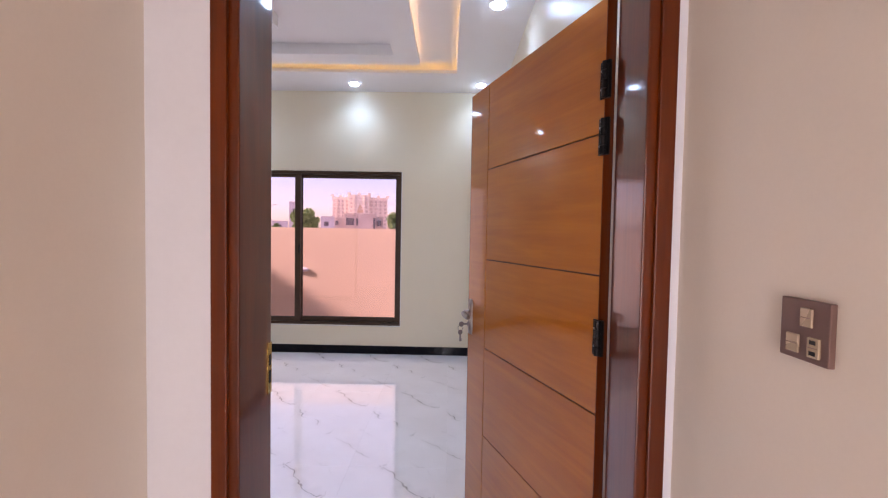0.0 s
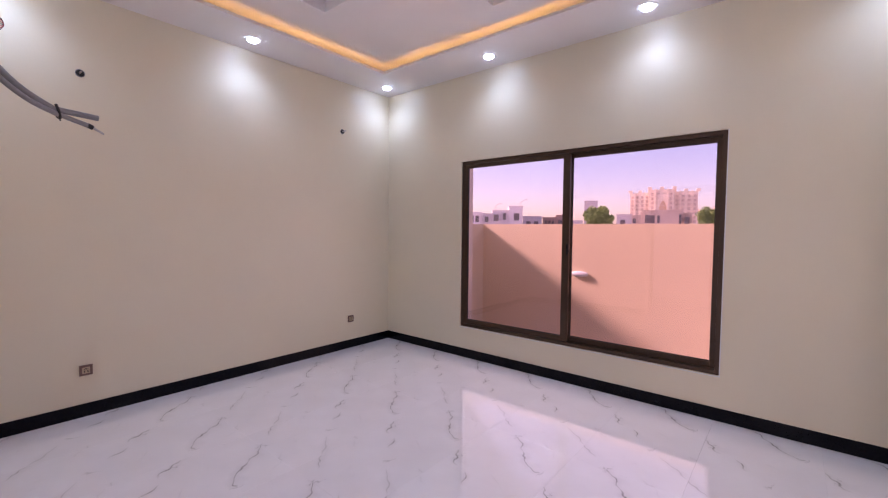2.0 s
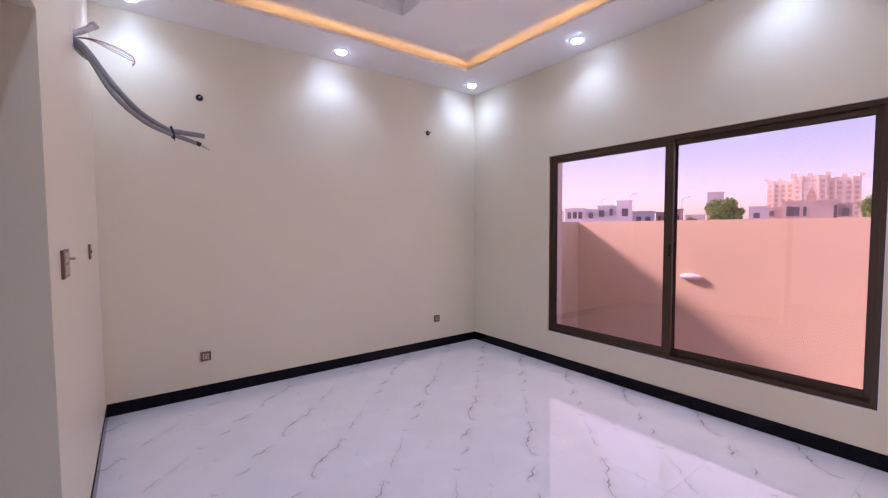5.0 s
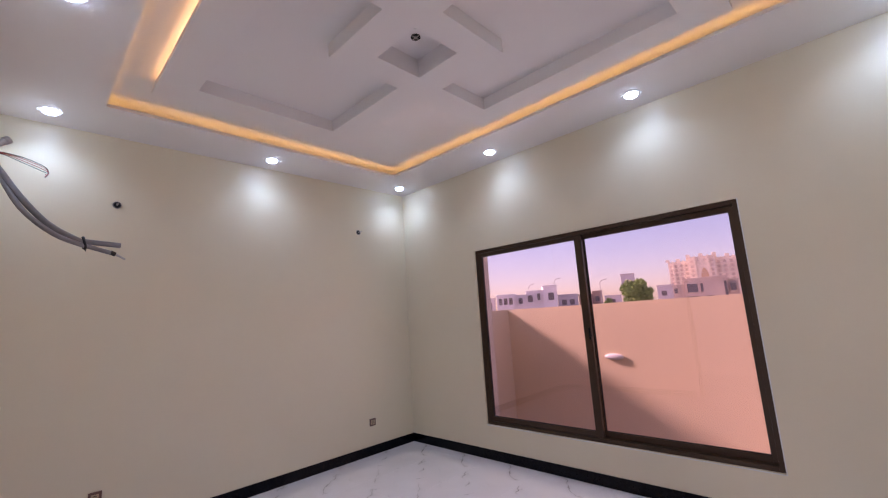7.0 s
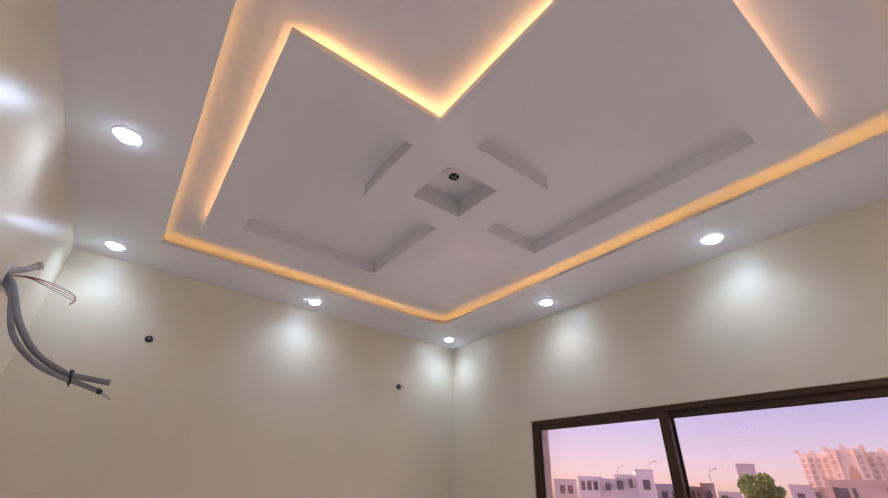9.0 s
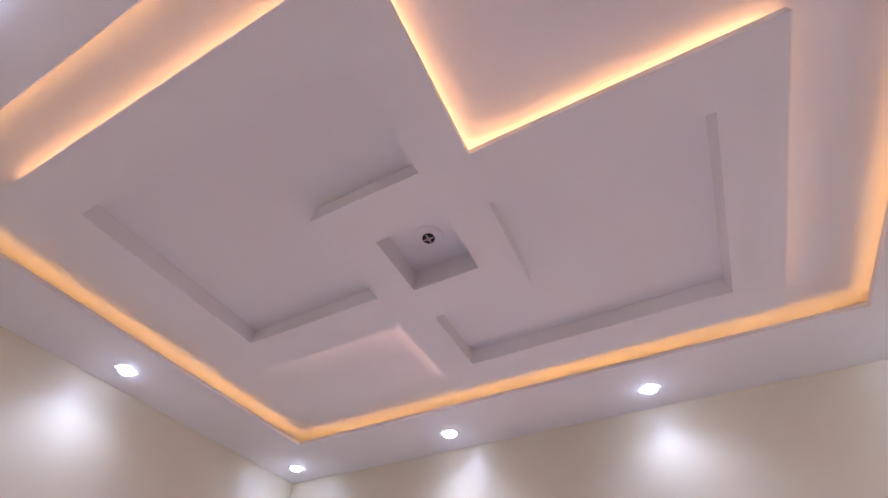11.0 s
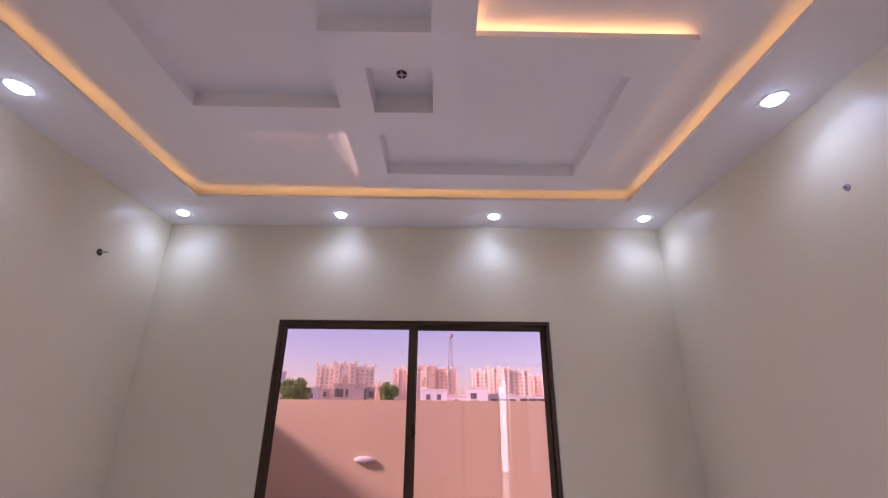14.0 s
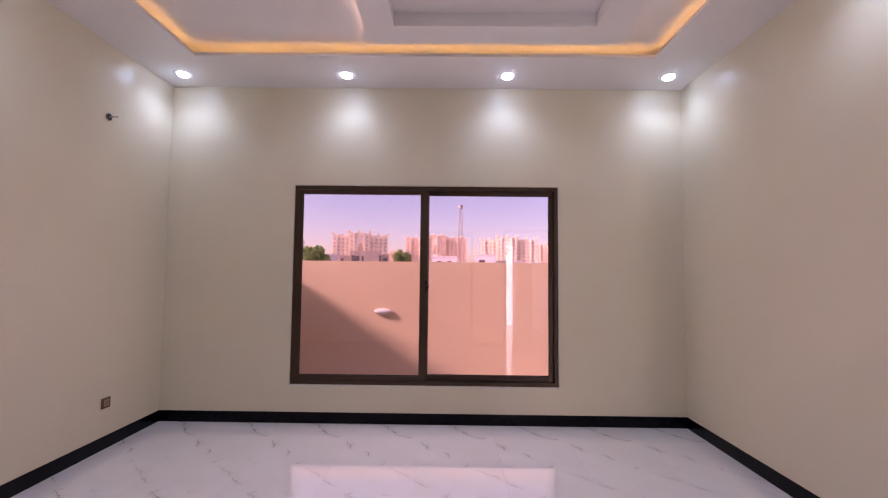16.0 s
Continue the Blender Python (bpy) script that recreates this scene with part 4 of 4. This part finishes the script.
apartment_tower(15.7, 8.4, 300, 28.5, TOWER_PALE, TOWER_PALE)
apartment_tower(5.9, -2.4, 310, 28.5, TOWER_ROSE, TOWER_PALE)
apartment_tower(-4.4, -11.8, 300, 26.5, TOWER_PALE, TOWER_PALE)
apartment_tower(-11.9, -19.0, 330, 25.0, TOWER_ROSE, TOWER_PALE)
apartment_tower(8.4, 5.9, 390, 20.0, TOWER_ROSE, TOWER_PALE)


def house(left, right, dist, storeys, tone, label, steps=((0.0, 1.0, 1.0),), windows=(), porches=()):
    """A flat-roofed house: stepped bodies (from, to, part of the height), parapets and single windows (u, v, wide, high)."""
    a, b = bearing(left, dist), bearing(right, dist)
    mid, wide = (a + b) / 2, (b - a).length
    ob = thing("house", pose(mid.x, mid.y, -0.45, 0, 0, math.degrees(math.atan2((b - a).y, (b - a).x))), label, "house", "houses beyond the boundary wall")
    body, roof = bmesh.new(), bmesh.new()
    for u0, u1, h in steps:
        x0, x1, top = (u0 - 0.5) * wide, (u1 - 0.5) * wide, h * storeys
        box(body, x0, 0.0 if h > 0.9 else 0.5, 0, x1, 8, top)
        box(roof, x0 - 0.12, -0.12 if h > 0.9 else 0.38, top, x1 + 0.12, 8.1, top + 0.22)
    part("wall", body, tone, ob)
    part("roof_edge", roof, tone, ob)
    for u, v, w, h in windows:
        x, z = (u - 0.5) * wide, v * storeys
        win = part("window", boxes((x - w / 2, -0.06, z, x + w / 2, 0.6, z + h)), DARK_PANE, ob)
        part("sill", boxes((x - w / 2 - 0.1, -0.2, z - 0.12, x + w / 2 + 0.1, 0.0, z)), tone, win)
    for u0, u1, v0, v1 in porches:
        x0, x1, z0, z1 = (u0 - 0.5) * wide, (u1 - 0.5) * wide, v0 * storeys, v1 * storeys
        porch = part("porch", boxes((x0, -1.6, z1 - 0.25, x1, 0.0, z1), (x0, -1.6, z0, x1, 0.0, z0 + 0.2)), tone, ob)
        part("railing", boxes((x0, -1.6, z0 + 0.2, x1, -1.5, z0 + 0.75)), tone, porch)
        for k in range(4):
            x = x0 + 0.15 + (x1 - x0 - 0.3) * k / 3
            part("post", boxes((x - 0.13, -1.58, z0 + 0.2, x + 0.13, -1.34, z1 - 0.25)), tone, porch)
        part("opening", boxes((x0 + 0.2, -0.05, z0 + 0.3, x1 - 0.2, 0.2, z1 - 0.4)), DARK_PANE, porch, "dark opening behind the porch")
    return ob


GREY_LABEL = "unfinished grey concrete-block house beyond the wall"
house(15.1, 8.5, 78, 5.3, CONCRETE, GREY_LABEL, ((0.0, 0.20, 0.84), (0.20, 0.84, 1.0), (0.84, 1.0, 0.90)), ((0.05, 0.62, 0.5, 0.8), (0.26, 0.62, 0.45, 1.4), (0.34, 0.62, 1.0, 1.3), (0.46, 0.62, 0.35, 1.3), (0.56, 0.42, 0.9, 0.4), (0.30, 0.42, 1.6, 0.4), (0.81, 0.40, 0.35, 2.6), (0.92, 0.60, 0.7, 1.1)))
house(2.6, -0.9, 95, 5.2, HOUSE_WHITE, "white flat-roofed house beyond the wall", ((0.0, 1.0, 1.0),), ((0.3, 0.62, 0.9, 1.1), (0.7, 0.62, 0.9, 1.1)))
house(-0.9, -3.3, 95, 4.0, HOUSE_GREY, "grey flat-roofed house beyond the wall", ((0.0, 1.0, 1.0),), ((0.5, 0.6, 0.9, 0.9),))
house(-3.3, -6.2, 88, 5.4, HOUSE_WHITE, "white flat-roofed house beyond the wall", ((0.0, 1.0, 1.0),), ((0.35, 0.62, 1.2, 1.1),))
house(-6.2, -14.0, 92, 4.2, HOUSE_GREY, "low grey house with a long porch beyond the wall", ((0.0, 0.45, 1.0), (0.45, 1.0, 0.92)), ((0.1, 0.6, 1.2, 0.9), (0.25, 0.6, 1.2, 0.9), (0.4, 0.6, 1.2, 0.9)), ((0.5, 0.96, 0.45, 0.90),))
house(39.5, 37.0, 82, 4.7, HOUSE_GREY, "grey flat-roofed house beyond the wall", ((0.0, 1.0, 1.0),), ((0.35, 0.6, 0.8, 1.2), (0.7, 0.6, 0.8, 1.2)))
house(36.8, 28.7, 78, 6.2, HOUSE_WHITE, "white two-storey house with stepped roofs beyond the wall", ((0.0, 0.32, 0.82), (0.32, 0.5, 0.78), (0.5, 0.78, 0.88), (0.78, 1.0, 1.0)), ((0.40, 0.55, 0.7, 1.0), (0.56, 0.58, 0.9, 1.2), (0.70, 0.62, 0.5, 1.2), (0.90, 0.60, 1.0, 1.3)), ((0.02, 0.30, 0.42, 0.80),))
house(28.7, 26.2, 86, 4.6, HOUSE_GREY, "grey flat-roofed house beyond the wall", ((0.0, 1.0, 1.0),), ((0.3, 0.6, 0.9, 1.0), (0.7, 0.6, 0.9, 1.0)))
house(26.1, 23.2, 90, 5.0, BLOCK_BROWN, "brown unfinished house beyond the wall", ((0.0, 0.6, 0.9), (0.6, 1.0, 1.0)), ((0.78, 0.62, 0.8, 1.0),), ((0.04, 0.58, 0.45, 0.88),))
house(23.1, 21.1, 120, 4.6, HOUSE_GREY, "grey flat-roofed house beyond the wall", ((0.0, 1.0, 1.0),), ((0.5, 0.6, 1.0, 1.0),))
house(21.0, 19.4, 150, 12.0, HOUSE_GREY, "plain pale grey block far beyond the wall", ((0.0, 1.0, 1.0),), ((0.4, 0.7, 1.2, 1.4),))
house(17.0, 15.2, 120, 6.2, HOUSE_GREY, "grey flat-roofed house beyond the wall", ((0.0, 1.0, 1.0),), ((0.4, 0.6, 1.2, 1.2),))

mast_at = bearing(-1.55, 200)
mast = thing("lattice_mast", pose(mast_at.x, mast_at.y, -0.45), "tall grey steel lattice mast on the skyline", "mast")
bm = bmesh.new()
for sx, sy in ((-1, -1), (1, -1), (1, 1), (-1, 1)):
    tube(bm, [(sx * 1.7, sy * 1.7, 0), (sx * 0.6, sy * 0.6, 33)], 0.11, 6)
part("legs", bm, MAST_STEEL, mast)
bm = bmesh.new()
for k in range(14):
    z, z2 = 33 * k / 14, 33 * (k + 1) / 14
    r, r2 = 1.7 - 1.1 * k / 14, 1.7 - 1.1 * (k + 1) / 14
    for sy in (-1, 1):
        tube(bm, [(-r, sy * r, z), (r2, sy * r2, z2)], 0.07, 5)
        tube(bm, [(r, sy * r, z), (-r2, sy * r2, z2)], 0.07, 5)
part("bracing", bm, MAST_STEEL, mast)
bm = bmesh.new()
disc(bm, (0, 0, 33.4), 1.15, 1.4, "z", 14)
part("antenna_head", bm, MAST_STEEL, mast)


def tree(deg, dist, high, wide, seed):
    """A tapered trunk, limbs, and a crown of many small leaf clumps with gaps."""
    at = bearing(deg, dist)
    ob = thing("tree", pose(at.x, at.y, -0.45), "leafy green tree beyond the boundary wall", "tree", "trees beyond the wall")
    rnd = random.Random(seed)
    trunk = bmesh.new()
    tube(trunk, [(0, 0, 0), (0.06, 0.02, high * 0.25), (0.0, 0.05, high * 0.5)], 0.17, 8, 0.10)
    tips = []
    for k in range(9):
        a = 2 * math.pi * k / 9 + rnd.uniform(-0.3, 0.3)
        reach = wide * rnd.uniform(0.16, 0.36)
        tip = Vector((reach * math.cos(a), reach * math.sin(a), high * rnd.uniform(0.5, 0.80)))
        tube(trunk, [(0, 0.03, high * 0.36), tuple(tip * 0.5 + Vector((0, 0, high * 0.18))), tuple(tip)], 0.06, 5, 0.02)
        tips.append(tip)
    for _ in range(34):
        d = Vector((rnd.gauss(0, 1), rnd.gauss(0, 1), rnd.gauss(0, 1))).normalized() * rnd.uniform(0.35, 1.0)
        tips.append(Vector((d.x * wide * 0.36, d.y * wide * 0.36, high * (0.62 + 0.27 * d.z))))
    part("trunk", trunk, BARK, ob)
    verts, faces = [], []
    for tip in tips:
        size = wide * rnd.uniform(0.10, 0.17)
        for _ in range(230):
            d = Vector((rnd.gauss(0, 1), rnd.gauss(0, 1), rnd.gauss(0, 0.8)))
            c = tip + d.normalized() * size * rnd.uniform(0.35, 1.05)
            n = Vector((rnd.gauss(0, 1), rnd.gauss(0, 1), rnd.gauss(0, 1))).normalized()
            u = n.orthogonal().normalized() * rnd.uniform(0.08, 0.16)
            w = n.cross(u) * rnd.uniform(0.5, 0.8)
            base = len(verts)
            verts += [c - u, c + w, c + u, c - w]
            faces.append((base, base + 1, base + 2, base + 3))
    me = bpy.data.meshes.new("crown")
    me.from_pydata([tuple(v) for v in verts], [], faces)
    me.materials.append(LEAF)
    crown = new("crown", me)
    crown.parent = ob
    return ob


tree(18.6, 46, 4.75, 3.7, 3)
tree(6.9, 75, 6.1, 4.2, 5)
tree(22.4, 80, 3.9, 2.0, 8)


def street_lamp(x, y, high, arm):
    """A slim grey pole with a short slanting arm and a flat lamp head."""
    ob = thing("street_lamp", pose(x, y, -0.45), "slim grey steel street lamp far beyond the wall", "street lamp", "street lamps beyond the wall")
    bm = bmesh.new()
    tube(bm, [(0, 0, 0), (0, 0, high - 0.5)], 0.09, 8, 0.05)
    part("pole", bm, MAST_STEEL, ob)
    bm = bmesh.new()
    tube(bm, [(0, 0, high - 0.5), (arm * 0.3, 0, high - 0.15), (arm, 0, high)], 0.045, 6)
    part("arm", bm, MAST_STEEL, ob)
    part("lamp_head", boxes((min(arm, arm * 1.5), -0.12, high - 0.04, max(arm, arm * 1.5), 0.12, high + 0.08), bevel=0.03), MAST_STEEL, ob)
    return ob


street_lamp(-44.4, 70.0, 6.98, 0.8)
street_lamp(-38.9, 70.0, 7.5, 0.9)
street_lamp(-30.4, 70.0, 6.4, 0.8)

# ---- floor tiles ----
floor = structure("floor", boxes((W, S, -0.12, E, N, -0.006), (DX0, SB, -0.12, DX1, S, -0.006), (BX0, SB, -0.12, BX1, S, -0.006), (CW, CS, -0.12, CE, SB, -0.006)), GROUT, "polished white porcelain tile floor with grey veins", "floor")
TX, TY, OX, OY = 0.60, 1.20, -4.21, 5.165


made = {}


def lay(x0, y0, x1, y1):
    """Lay the tile grid over a rectangle, cutting the edge tiles; the print keeps to the grid."""
    for i in range(math.floor((x0 - OX) / TX), math.ceil((x1 - OX) / TX)):
        for j in range(math.floor((y0 - OY) / TY), math.ceil((y1 - OY) / TY)):
            a0, a1 = max(x0, OX + i * TX), min(x1, OX + (i + 1) * TX)
            b0, b1 = max(y0, OY + j * TY), min(y1, OY + (j + 1) * TY)
            if a1 - a0 < 0.004 or b1 - b0 < 0.004:
                continue
            key = tuple(round(v, 4) for v in (a0 - OX - i * TX, b0 - OY - j * TY, a1 - a0, b1 - b0))
            if key not in made:
                bm = bmesh.new()
                box(bm, key[0] + 0.0003, key[1] + 0.0003, -0.008, key[0] + key[2] - 0.0003, key[1] + key[3] - 0.0003, 0.0, 0.0004)
                made[key] = mesh_of("tile", bm, TILE)
            ob = new("tile", made[key])
            ob.location = (OX + i * TX, OY + j * TY, 0.0)
            ob.parent = floor


lay(W, S, E, N)
lay(DX0, SB, DX1, S)
lay(BX0, SB, BX1, S)
lay(CW, CS, CE, SB)
